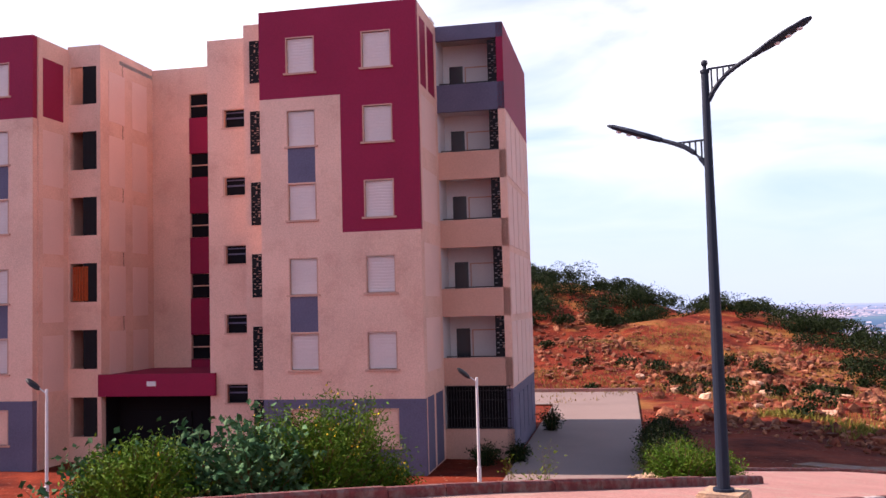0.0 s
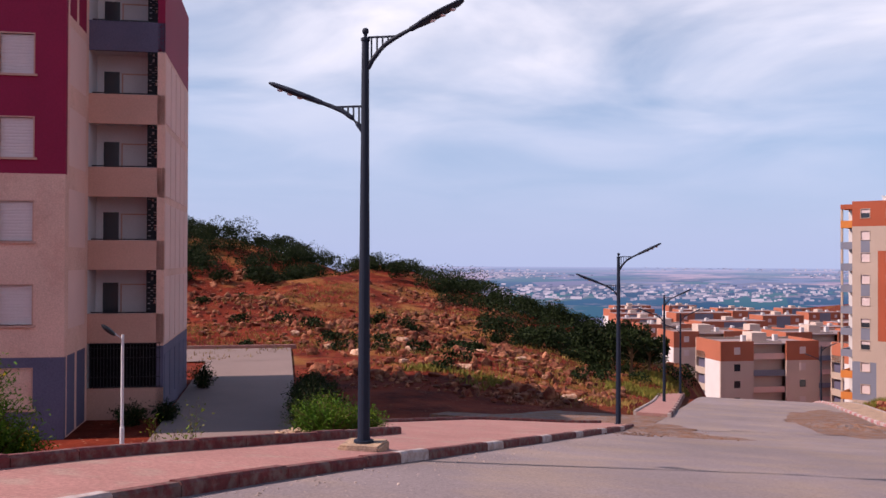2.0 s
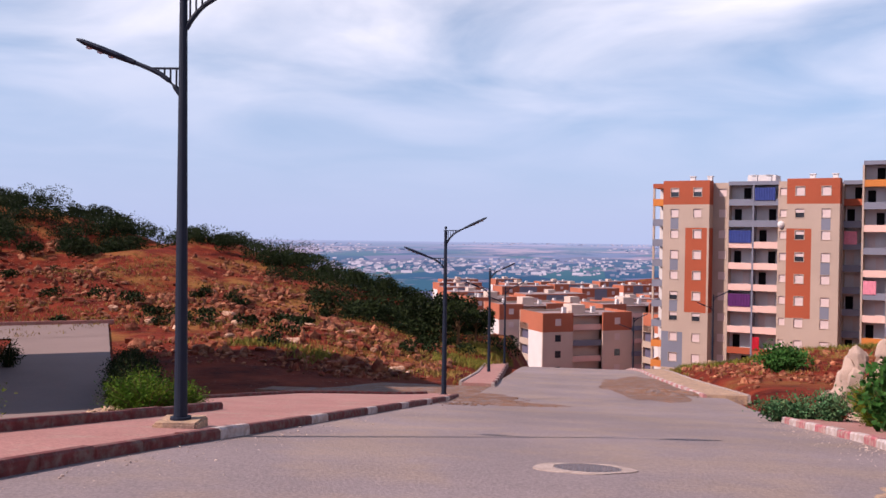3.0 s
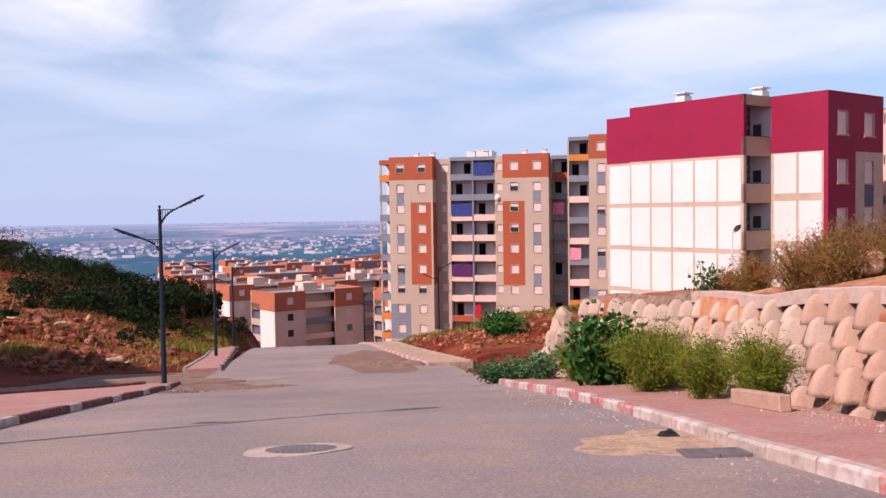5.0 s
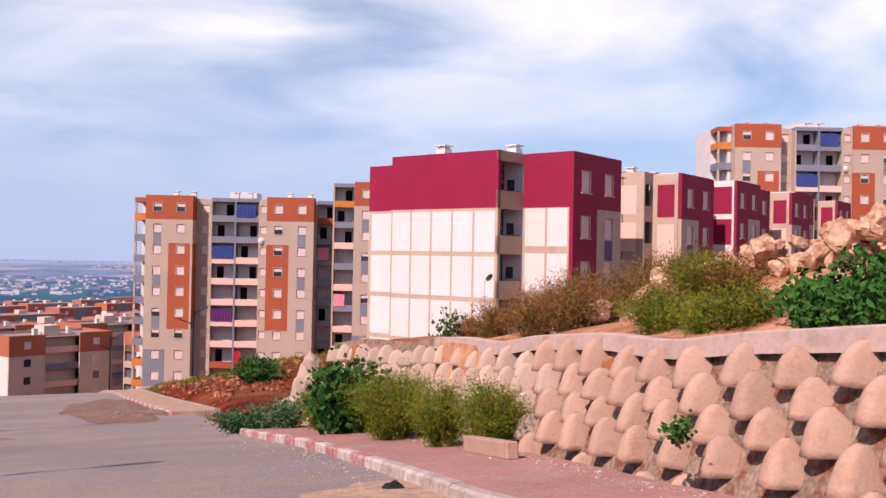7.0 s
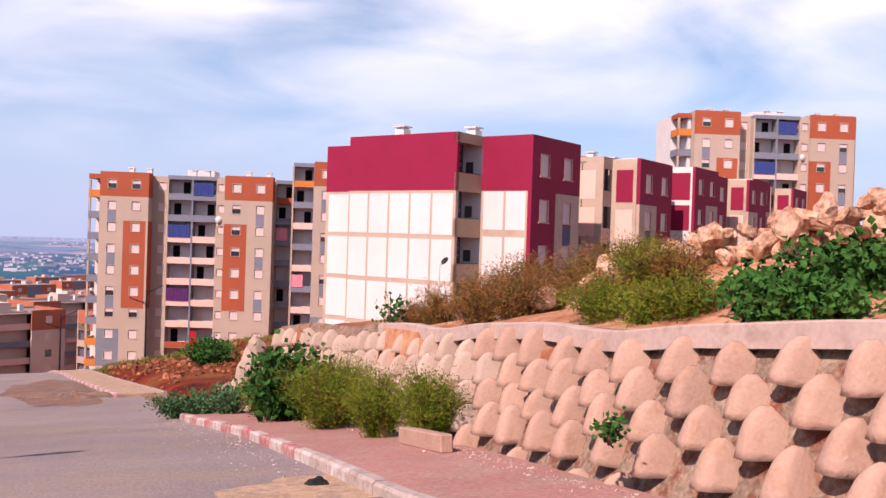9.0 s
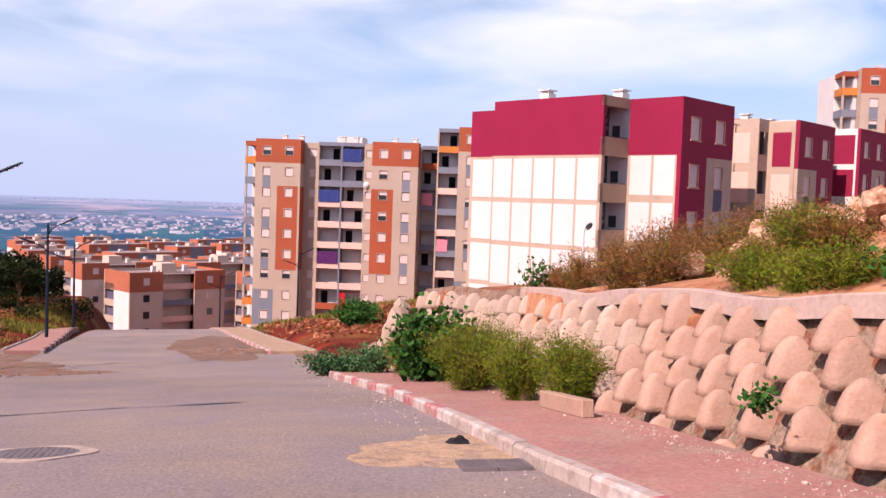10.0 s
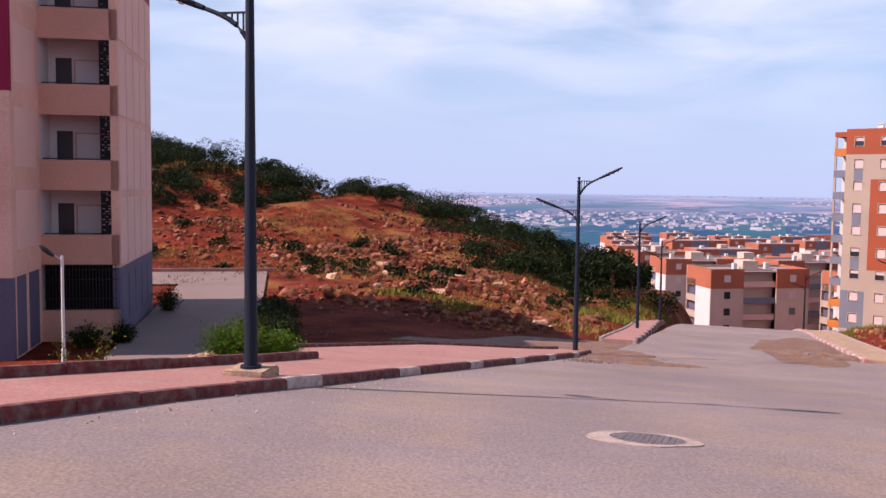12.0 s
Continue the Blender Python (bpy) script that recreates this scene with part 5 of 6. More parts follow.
bm = bmesh.new()
loops = []
for y in np.arange(2.0, 19.01, 0.25):
    f = wall_foot(y) + 1.08
    t = wall_top(y) + 0.015 * math.sin(y * 2.3)
    loops.append([bm.verts.new(p) for p in ((f - 0.02, y, t - 0.24), (f, y, t - 0.02), (f + 0.03, y, t), (f + 0.2, y, t), (f + 0.22, y, t - 0.5))])
for a, b in zip(loops, loops[1:]):
    for k in range(4):
        bm.faces.new((a[k], a[k + 1], b[k + 1], b[k]))
bm.faces.new(loops[0]); bm.faces.new(loops[-1][::-1])
bmesh.ops.recalc_face_normals(bm, faces=bm.faces)
part("cap_beam", bm, BEAM, retaining, "pinkish concrete beam along the top")


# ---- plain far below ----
# Backdrop glows by itself; haze is painted in, field colours already blued.
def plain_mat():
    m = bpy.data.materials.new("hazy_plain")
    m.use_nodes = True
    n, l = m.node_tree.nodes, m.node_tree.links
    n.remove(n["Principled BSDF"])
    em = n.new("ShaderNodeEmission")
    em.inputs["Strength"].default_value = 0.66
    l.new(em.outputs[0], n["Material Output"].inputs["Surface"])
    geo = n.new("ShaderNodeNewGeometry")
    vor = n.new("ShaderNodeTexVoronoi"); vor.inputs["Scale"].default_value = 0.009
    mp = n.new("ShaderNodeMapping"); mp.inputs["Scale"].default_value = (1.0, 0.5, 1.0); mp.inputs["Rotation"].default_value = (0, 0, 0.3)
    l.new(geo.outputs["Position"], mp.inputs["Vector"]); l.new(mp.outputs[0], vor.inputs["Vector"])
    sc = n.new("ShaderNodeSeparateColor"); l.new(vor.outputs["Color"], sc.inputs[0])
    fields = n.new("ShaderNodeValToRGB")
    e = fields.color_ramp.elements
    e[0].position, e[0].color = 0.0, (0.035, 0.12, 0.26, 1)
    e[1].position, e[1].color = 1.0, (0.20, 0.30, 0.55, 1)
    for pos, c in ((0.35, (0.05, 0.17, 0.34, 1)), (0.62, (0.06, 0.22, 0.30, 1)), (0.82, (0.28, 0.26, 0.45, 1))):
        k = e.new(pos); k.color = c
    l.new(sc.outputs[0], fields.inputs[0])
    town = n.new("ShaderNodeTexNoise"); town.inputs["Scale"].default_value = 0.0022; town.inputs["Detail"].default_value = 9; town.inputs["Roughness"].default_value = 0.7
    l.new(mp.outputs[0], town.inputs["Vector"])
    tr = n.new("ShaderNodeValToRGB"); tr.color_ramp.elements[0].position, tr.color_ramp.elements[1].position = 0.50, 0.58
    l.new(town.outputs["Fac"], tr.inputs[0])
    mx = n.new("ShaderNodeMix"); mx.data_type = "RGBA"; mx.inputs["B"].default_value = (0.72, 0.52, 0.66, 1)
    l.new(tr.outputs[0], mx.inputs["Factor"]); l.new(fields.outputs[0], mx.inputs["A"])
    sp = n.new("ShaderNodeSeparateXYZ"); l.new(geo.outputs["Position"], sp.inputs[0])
    # painted haze: colour fades to pale blue with distance
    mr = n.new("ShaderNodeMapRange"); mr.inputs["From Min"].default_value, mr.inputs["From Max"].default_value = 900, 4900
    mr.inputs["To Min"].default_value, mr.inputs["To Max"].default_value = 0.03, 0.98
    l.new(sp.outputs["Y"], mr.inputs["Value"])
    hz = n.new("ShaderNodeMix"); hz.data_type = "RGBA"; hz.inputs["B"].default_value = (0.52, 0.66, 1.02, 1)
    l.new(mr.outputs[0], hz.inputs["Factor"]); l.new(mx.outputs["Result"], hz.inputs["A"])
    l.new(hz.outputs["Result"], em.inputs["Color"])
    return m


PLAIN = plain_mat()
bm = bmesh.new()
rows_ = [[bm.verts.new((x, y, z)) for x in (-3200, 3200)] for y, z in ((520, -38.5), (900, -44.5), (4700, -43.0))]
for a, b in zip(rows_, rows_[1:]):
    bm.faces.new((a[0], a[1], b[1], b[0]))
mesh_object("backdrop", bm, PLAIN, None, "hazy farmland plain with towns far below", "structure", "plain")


# Boxes glow unlit; haze blue and daylit white are put into their colours.
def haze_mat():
    m = bpy.data.materials.new("glowing_hazy_buildings")
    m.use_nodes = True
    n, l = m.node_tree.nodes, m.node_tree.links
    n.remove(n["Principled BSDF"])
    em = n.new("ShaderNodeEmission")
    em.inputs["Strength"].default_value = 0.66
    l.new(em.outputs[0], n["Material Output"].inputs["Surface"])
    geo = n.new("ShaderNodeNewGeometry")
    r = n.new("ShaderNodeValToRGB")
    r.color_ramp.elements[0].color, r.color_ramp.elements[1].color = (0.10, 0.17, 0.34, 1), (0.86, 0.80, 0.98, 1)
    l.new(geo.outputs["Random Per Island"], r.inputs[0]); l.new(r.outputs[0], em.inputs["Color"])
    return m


rnd = random.Random(31)
vs, fs = [], []
for _ in range(6500):
    y = 1000 * (4.6 ** rnd.random())
    x = rnd.uniform(-0.62, 0.42) * y
    if noise.noise((x * 0.0016, y * 0.0011, 9)) + rnd.uniform(-0.2, 0.2) < 0.16:
        continue
    wd, dp, h = rnd.uniform(2, 6) * (2.5 if rnd.random() < 0.08 else 1), rnd.uniform(4, 9), rnd.uniform(1.0, 2.6) * (1 + y / 5000)
    k = len(vs)
    z = -44.6
    vs += [(x + a * wd, y + b * dp, z + c * h) for c in (0, 1) for a, b in ((0, 0), (1, 0), (1, 1), (0, 1))]
    fs += [(k, k + 1, k + 5, k + 4), (k + 1, k + 2, k + 6, k + 5), (k + 2, k + 3, k + 7, k + 6), (k + 3, k, k + 4, k + 7), (k + 4, k + 5, k + 6, k + 7)]
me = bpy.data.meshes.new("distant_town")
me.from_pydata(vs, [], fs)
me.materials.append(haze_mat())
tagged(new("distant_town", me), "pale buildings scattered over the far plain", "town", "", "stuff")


# ---- rocks ----
def rock_shape(seed, sub=2):
    rnd_ = random.Random(seed)
    bm = bmesh.new()
    bmesh.ops.create_icosphere(bm, subdivisions=sub, radius=1)
    off = Vector((rnd_.uniform(0, 50), rnd_.uniform(0, 50), rnd_.uniform(0, 50)))
    planes = [(Vector((rnd_.gauss(0, 1), rnd_.gauss(0, 1), rnd_.gauss(0, 1))).normalized(), rnd_.uniform(0.40, 0.72)) for _ in range(16)]
    for v in bm.verts:
        p = v.co.copy()
        for nrm, d in planes:
            over = p.dot(nrm) - d
            if over > 0:
                p -= nrm * over * 0.98
        p *= 1 + 0.12 * noise.noise(p * 2.3 + off) + 0.07 * noise.noise(p * 7 + off)
        v.co = p
    return bm


def rock_arrays(seed, sub=1):
    bm = rock_shape(seed, sub)
    a = np.array([v.co[:] for v in bm.verts])
    f = np.array([[v.index for v in q.verts] for q in bm.faces])
    bm.free()
    return a, f


ROCK_KINDS = [rock_arrays(s_, 1) for s_ in range(6)]


def scatter(name, label, category, spots, material, smooth_=False):
    """Many small stones as one object: spots of (x, y, z, size, flatness, turn, kind)."""
    av, af, base = [], [], 0
    for x, y, z, size, fl, turn, kind in spots:
        a, f = ROCK_KINDS[kind]
        c, s_ = math.cos(turn), math.sin(turn)
        a = a * np.array([[rnd.uniform(0.7, 1.5), rnd.uniform(0.55, 1.0), rnd.uniform(0.8, 1.25)]])
        p = np.stack([(a[:, 0] * c - a[:, 1] * s_) * size + x, (a[:, 0] * s_ + a[:, 1] * c) * size + y, a[:, 2] * size * fl + z + size * fl * 0.25], 1)
        av.append(p); af.append(f + base); base += len(a)
    me_ = bpy.data.meshes.new(name)
    me_.from_pydata(np.concatenate(av).tolist(), [], np.concatenate(af).tolist())
    me_.materials.append(material)
    return tagged(new(name, me_), label, category, "", "stuff")


def on_lane(x, y):
    d = Vector((x, y, 0)) - B1
    return d.dot(AX) < 9.6 and d.dot(AY) < 33.2


rnd = random.Random(5)
spots = []
while len(spots) < 4600:
    x, y = rnd.uniform(-62, -8), rnd.uniform(47, 104)
    if on_lane(x, y):
        continue
    dens = noise.noise((x * 0.07, y * 0.06, 4)) + 0.5 * noise.noise((x * 0.2, y * 0.2, 8))
    if dens + rnd.uniform(-0.3, 0.3) < 0.0:
        continue
    size = 0.10 + 0.55 * rnd.random() ** 5 + (0.07 if dens > 0.3 else 0)
    spots.append((x, y, ground_z(x, y), size, rnd.uniform(0.5, 0.95), rnd.uniform(0, 6.28), rnd.randrange(6)))
for _ in range(420):
    x = rnd.uniform(-33, -9.5)
    y = 46.5 + rnd.gauss(0, 1.3) + (x + 20) * -0.08
    if on_lane(x, y):
        continue
    spots.append((x, y, ground_z(x, y), 0.08 + 0.3 * rnd.random() ** 2, rnd.uniform(0.5, 0.9), rnd.uniform(0, 6.28), rnd.randrange(6)))
for cx, cy, n_, sg in ((-29, 86, 300, 2.8), (-34, 74, 170, 4.0), (-21, 66, 120, 3.0), (-28, 62, 130, 3.0), (-12, 50, 90, 1.6)):
    for _ in range(n_):
        x, y = rnd.gauss(cx, sg), rnd.gauss(cy, sg)
        if not on_lane(x, y):
            spots.append((x, y, ground_z(x, y), 0.15 + 0.6 * rnd.random() ** 3.5, rnd.uniform(0.6, 1.0), rnd.uniform(0, 6.28), rnd.randrange(6)))
scatter("rubble", "red-brown limestone rubble over the hillside", "rocks", spots, ROCK_FAR)
spots = []
for _ in range(1700):
    x, y = rnd.uniform(8.0, 28), rnd.uniform(43, 84)
    if noise.noise((x * 0.15, y * 0.12, 6)) > -0.12:
        spots.append((x, y, ground_z(x, y), 0.08 + 0.35 * rnd.random() ** 2, rnd.uniform(0.5, 0.9), rnd.uniform(0, 6.28), rnd.randrange(6)))
scatter("rubble", "earth clods and stones on a cleared lot", "rocks", spots, ROCK_FAR)
spots = []
for _ in range(2000):
    side = rnd.random()
    y = rnd.uniform(5, 26)
    if side < 0.3:
        x, dz = RIGHT_KERB(y) - abs(rnd.gauss(0, 0.45)) - 0.05, 0.0
    elif side < 0.8:
        x, dz = wall_foot(y) - abs(rnd.gauss(0, 0.26)) + 0.12, 0.14
    else:
        x, dz = LEFT_KERB(y) + abs(rnd.gauss(0, 0.7)) + 0.05, 0.0
    spots.append((x, y, road_z(y) + dz, rnd.uniform(0.006, 0.024) * (1.8 if rnd.random() < 0.1 else 1), 0.7, rnd.uniform(0, 6.28), rnd.randrange(6)))
scatter("pebbles", "small pale stones in the gutters and along the wall", "gravel", spots, COLLAR)
spots = []
for cx, cy, n_, rx, ry in ((-2.0, 31.3, 260, 1.0, 1.3), (-4.4, 34.6, 320, 1.6, 2.2), (4.1, 43.4, 420, 1.3, 1.5), (3.4, 46.0, 200, 1.4, 2.5), (-3.6, 29.6, 160, 0.8, 1.0)):
    for _ in range(n_):
        x, y = rnd.gauss(cx, rx * 0.6), rnd.gauss(cy, ry * 0.6)
        spots.append((x, y, road_z(y) + 0.01, rnd.uniform(0.02, 0.07), 0.6, rnd.uniform(0, 6.28), rnd.randrange(6)))
scatter("debris", "brown clods and dry straw washed onto the road", "debris", spots, WASHED)
spots = []
for cx, cy, n_, r_ in ((-9.4, 16.7, 150, 0.9), (-12.0, 13.2, 120, 1.2), (-10.6, 14.2, 60, 0.7), (-9.9, 20.2, 40, 0.6)):
    for _ in range(n_):
        x, y = cx + rnd.gauss(0, r_ * 0.5), cy + rnd.gauss(0, r_ * 0.4)
        spots.append((x, y, max(ground_z(x, y), -9) + 0.03 + 0.22 * math.exp(-((x - cx) ** 2 + (y - cy) ** 2) / r_ ** 2), rnd.uniform(0.04, 0.14), 0.8, rnd.uniform(0, 6.28), rnd.randrange(6)))
scatter("rubble", "pale rubble heaped behind the walkway", "rocks", spots, DUST)

BOULDERS = []
for s_ in range(6):
    bm = rock_shape(40 + s_, 3)
    me_ = bpy.data.meshes.new("boulder")
    bm.to_mesh(me_); bm.free()
    me_.materials.append(ROCK)
    BOULDERS.append(me_)


def boulder(x, y, z, size, flat_=0.8, label="pale orange limestone boulder", turn=0.0, tilt=0.0):
    ob = new("boulder", rnd.choice(BOULDERS))
    ob.matrix_basis = pose(x, y, z, tilt, 0, turn) @ Matrix.Diagonal((size, size * rnd.uniform(0.75, 1.1), size * flat_, 1))
    return tagged(ob, label, "boulder", "boulders on the bank")


rnd = random.Random(77)
for i in range(150):
    t = i / 149
    x = 11.0 + 3.8 * t + rnd.gauss(0, 0.5)
    y = 14.9 - 5.2 * t + rnd.gauss(0, 0.55)
    size = rnd.choice((0.16, 0.2, 0.26, 0.32, 0.4))
    boulder(x, y, ground_z(x, y) + rnd.choice((0.1, 0.2, 0.45, 0.6)) * (0.35 + t * 0.9), size, rnd.uniform(0.65, 0.95), "pale orange limestone boulder heaped on the bank", rnd.uniform(0, 360), rnd.uniform(-25, 25))
for x, y, size, lift in ((10.9, 14.2, 0.6, 0.25), (11.3, 14.6, 0.45, 0.3), (11.3, 13.7, 0.35, 0.2), (14.9, 10.3, 0.8, 0.9), (15.0, 9.6, 0.6, 1.3), (15.3, 9.3, 0.5, 1.7)):
    boulder(x, y, ground_z(x, y) + lift, size, 0.85, "large orange limestone boulder on the earth bank", rnd.uniform(0, 360), rnd.uniform(-15, 15))
for px, py, size in ((-10.3, 50.7, 0.95), (-9.4, 50.2, 0.5), (-11.2, 51.4, 0.6), (-26.5, 57.5, 1.0), (-22.0, 55.0, 0.8), (-30, 60, 0.9), (-17.5, 54.5, 0.9), (-15.0, 53.0, 0.55), (-24.0, 62, 1.1), (-20, 66, 0.9), (-36, 66, 1.1), (-13, 57, 0.6), (-16, 62, 0.8), (-28, 70, 1.2), (-23, 75, 1.0), (-31.5, 56.5, 0.85)):
    size *= 0.62
    if on_lane(px, py):
        continue
    boulder(px, py, ground_z(px, py) + size * 0.2, size, 0.7, "orange limestone boulder on the hillside", rnd.uniform(0, 360), rnd.uniform(-15, 15))
for i in range(12):
    y = 26.4 + i * 0.12 + rnd.uniform(-0.1, 0.1)
    ob = boulder(wall_foot(y) + 0.1 + 0.25 * (i % 3), y, road_z(y) + 0.65 + 0.55 * (i % 3), rnd.uniform(0.28, 0.4), 1.7, "rough white stone standing at the wall's end", rnd.uniform(0, 360), rnd.uniform(-12, 12))
    ob.data = ob.data.copy()
    ob.data.materials.clear()
    ob.data.materials.append(BLOCK_PALE)


# ---- plants ----
def leaf_soup(rnd_, centres, ways, length, width, jitter=0.5):
    """Folded leaves, one at each centre along its way."""
    c = np.asarray(centres, float)
    n_ = len(c)
    r = np.random.RandomState(rnd_.randrange(10 ** 6))
    w_ = np.asarray(ways, float) + r.normal(0, jitter, (n_, 3))
    w_ /= np.linalg.norm(w_, axis=1)[:, None] + 1e-9
    s_ = np.cross(w_, r.normal(0, 1, (n_, 3)))
    s_ /= np.linalg.norm(s_, axis=1)[:, None] + 1e-9
    up = np.cross(s_, w_)
    ln = length * r.uniform(0.6, 1.25, (n_, 1))
    wd = width * r.uniform(0.7, 1.2, (n_, 1))
    a = c
    b = c + w_ * ln * 0.5 + s_ * wd * 0.5 + up * wd * 0.15
    d = c + w_ * ln * 0.5 - s_ * wd * 0.5 + up * wd * 0.15
    e = c + w_ * ln
    v = np.stack([a, b, e, d], 1).reshape(-1, 3)
    k = np.arange(n_)[:, None] * 4
    f = np.concatenate([k + np.array([[0, 1, 2]]), k + np.array([[0, 2, 3]])], 0)
    return v, f


def soup_object(name, v, f, material, parent=None):
    me_ = bpy.data.meshes.new(name)
    me_.from_pydata(v.tolist(), [], f.tolist())
    me_.materials.append(material)
    ob = new(name, me_)
    if parent is not None:
        ob.parent = parent
    return ob


def shrub(name, label, x, y, z, h, r, stems, per_stem, leaf, material, seed, droop=0.25, flowers=0, stem_mat=None, clear=0.15):
    """Stems fanning from the root, leaves all along them."""
    rnd_ = random.Random(seed)
    top = thing(name, label, "shrub", pose(x, y, z))
    cs, ws, fl = [], [], []
    bm = bmesh.new()
    for _ in range(stems):
        a, out = rnd_.uniform(0, math.tau), r * rnd_.random() ** 0.6
        hh = h * rnd_.uniform(0.55, 1.05) * (1 - 0.35 * (out / r) ** 2)
        tip = Vector((math.cos(a) * out, math.sin(a) * out, hh))
        mid = Vector((tip.x * 0.35, tip.y * 0.35, hh * (0.55 + droop * 0.2)))
        root = Vector((math.cos(a) * 0.12 * r, math.sin(a) * 0.12 * r, -0.1))
        pts = [root.lerp(mid, t).lerp(mid.lerp(tip, t), t) for t in (0, 0.25, 0.5, 0.75, 1)]
        tube(bm, pts, [0.016, 0.013, 0.010, 0.007, 0.004], 4)
        if stems <= 12:
            part("stem", bm, stem_mat or STEM, top)
            bm = bmesh.new()
        for _ in range(per_stem):
            t = clear + (1 - clear) * rnd_.random()
            p = root.lerp(mid, t).lerp(mid.lerp(tip, t), t)
            way = (tip - root).normalized() * 0.4 + Vector((rnd_.gauss(0, 1), rnd_.gauss(0, 1), rnd_.gauss(0.2, 0.6)))
            spread = leaf[0] * 0.8 + 0.05 * r
            cs.append((p + Vector((rnd_.gauss(0, spread), rnd_.gauss(0, spread), rnd_.gauss(0, spread * 0.7))))[:])
            ws.append(way[:])
        if flowers and rnd_.random() < flowers:
            for _ in range(5):
                fl.append((tip + Vector((rnd_.gauss(0, 0.05), rnd_.gauss(0, 0.05), rnd_.gauss(0, 0.06))))[:])
    if stems > 12:
        part("stem", bm, stem_mat or STEM, top)
    else:
        bm.free()
    v, f = leaf_soup(rnd_, cs, ws, leaf[0], leaf[1])
    soup_object("foliage", v, f, material, top)
    if fl:
        v, f = leaf_soup(rnd_, fl, [(0, 0, 1)] * len(fl), 0.05, 0.05, 1.0)
        tagged(soup_object("flowers", v, f, FLOWER, top), kind="stuff")
    return top


FINE, MEDIUM, BROAD = (0.10, 0.018), (0.12, 0.035), (0.17, 0.15)
# beside the walkway under the wall
for x, y, h, r, kind, seed in ((5.6, 26.2, 0.55, 0.75, "low", 1), (6.2, 25.5, 0.65, 0.8, "low", 2), (6.7, 24.6, 0.8, 0.8, "low", 3), (6.9, 22.2, 1.1, 0.7, "fine", 4),
                              (6.75, 20.0, 1.55, 1.0, "broad", 5), (7.3, 21.0, 1.6, 0.9, "broad", 6), (6.75, 17.0, 1.35, 0.95, "fine", 7), (7.3, 17.8, 1.4, 0.8, "fine", 8),
                              (6.85, 14.6, 1.05, 0.62, "fine", 9), (7.1, 13.4, 1.15, 0.6, "fine", 10)):
    z = road_z(y) + 0.14
    if kind == "fine":
        shrub("shrub", "feathery olive-green shrub growing against the retaining wall", x, y, z, h, r, 70, 170, (0.075, 0.014), LEAF, seed, 0.4)
    elif kind == "broad":
        shrub("shrub", "broad-leaved dark green shrub growing against the retaining wall", x, y, z, h, r, 30, 42, BROAD, LEAF_BROAD, seed, 0.3)
    else:
        shrub("shrub", "low blue-green weed spreading over the kerb", x, y, z, h, r, 30, 60, (0.09, 0.06), LEAF_BLUE, seed, 0.2)
shrub("shrub", "small green weed rooted between the wall blocks", 6.62, 8.3, -0.16, 0.15, 0.09, 12, 14, (0.06, 0.05), LEAF_BROAD, 11, 0.2)
shrub("shrub", "small weed on the wall's top", 8.7, 18.9, wall_top(18.9) - 0.1, 0.75, 0.45, 9, 16, (0.12, 0.08), LEAF_BROAD, 12, 0.2)
# on the bank above
for x, y, h, r, kind, seed in ((9.5, 9.2, 0.58, 0.75, "broad", 20), (10.1, 8.6, 0.6, 0.9, "broad", 21), (9.2, 8.4, 0.55, 0.8, "broad", 22), (11.4, 17.6, 1.35, 0.9, "dry", 23), (12.2, 17.0, 1.35, 0.9, "fine", 88), (10.6, 17.2, 1.3, 0.8, "dry", 89), (11.8, 16.4, 1.25, 0.9, "dry", 90), (9.6, 10.7, 0.5, 0.6, "fine", 91),
                              (9.4, 12.3, 0.62, 0.7, "fine", 24), (9.8, 13.0, 0.5, 0.7, "dry", 25), (9.5, 15.3, 1.0, 0.8, "dry", 26), (11.0, 13.6, 0.7, 0.7, "fine", 27),
                              (10.9, 16.6, 1.05, 0.85, "dry", 28), (10.2, 15.9, 1.0, 0.85, "dry", 29), (11.8, 15.7, 1.05, 0.9, "dry", 30), (9.4, 18.0, 0.75, 0.65, "dry", 31), (9.3, 18.9, 0.6, 0.5, "dry", 32),
                              (12.4, 15.0, 0.9, 0.8, "fine", 33), (11.3, 17.2, 0.85, 0.7, "fine", 34), (13.0, 14.6, 0.75, 0.7, "fine", 36),
                              (10.5, 12.6, 0.6, 0.7, "fine", 37), (11.3, 14.8, 1.0, 0.9, "dry", 38), (10.2, 17.6, 0.85, 0.8, "dry", 39), (12.6, 16.4, 1.0, 0.9, "fine", 81), (11.9, 17.2, 1.0, 0.9, "dry", 82),
                              (9.2, 15.9, 0.8, 0.7, "dry", 83), (10.5, 12.2, 0.6, 0.7, "dry", 84), (13.4, 15.6, 0.9, 0.9, "fine", 85), (9.3, 11.3, 0.5, 0.6, "fine", 86), (11.2, 13.6, 0.7, 0.7, "dry", 87)):
    z = ground_z(x, y) - 0.05
    if kind != "broad":
        h, r = h * 1.15, r * 1.05
    if kind == "broad":
        shrub("shrub", "dense dark green broad-leaved shrub above the wall", x, y, z, h, r, 40, 60, (0.11, 0.09), LEAF_BROAD, seed, 0.3)
    elif kind == "fine":
        shrub("shrub", "wispy olive-green shrub on the earth bank", x, y, z, h, r, 44, 100, (0.085, 0.016), LEAF, seed, 0.5)
    else:
        shrub("shrub", "half-dry brown and green shrub on the earth bank", x, y, z, h, r, 50, 80, (0.09, 0.014), LEAF_DRY, seed, 0.5)
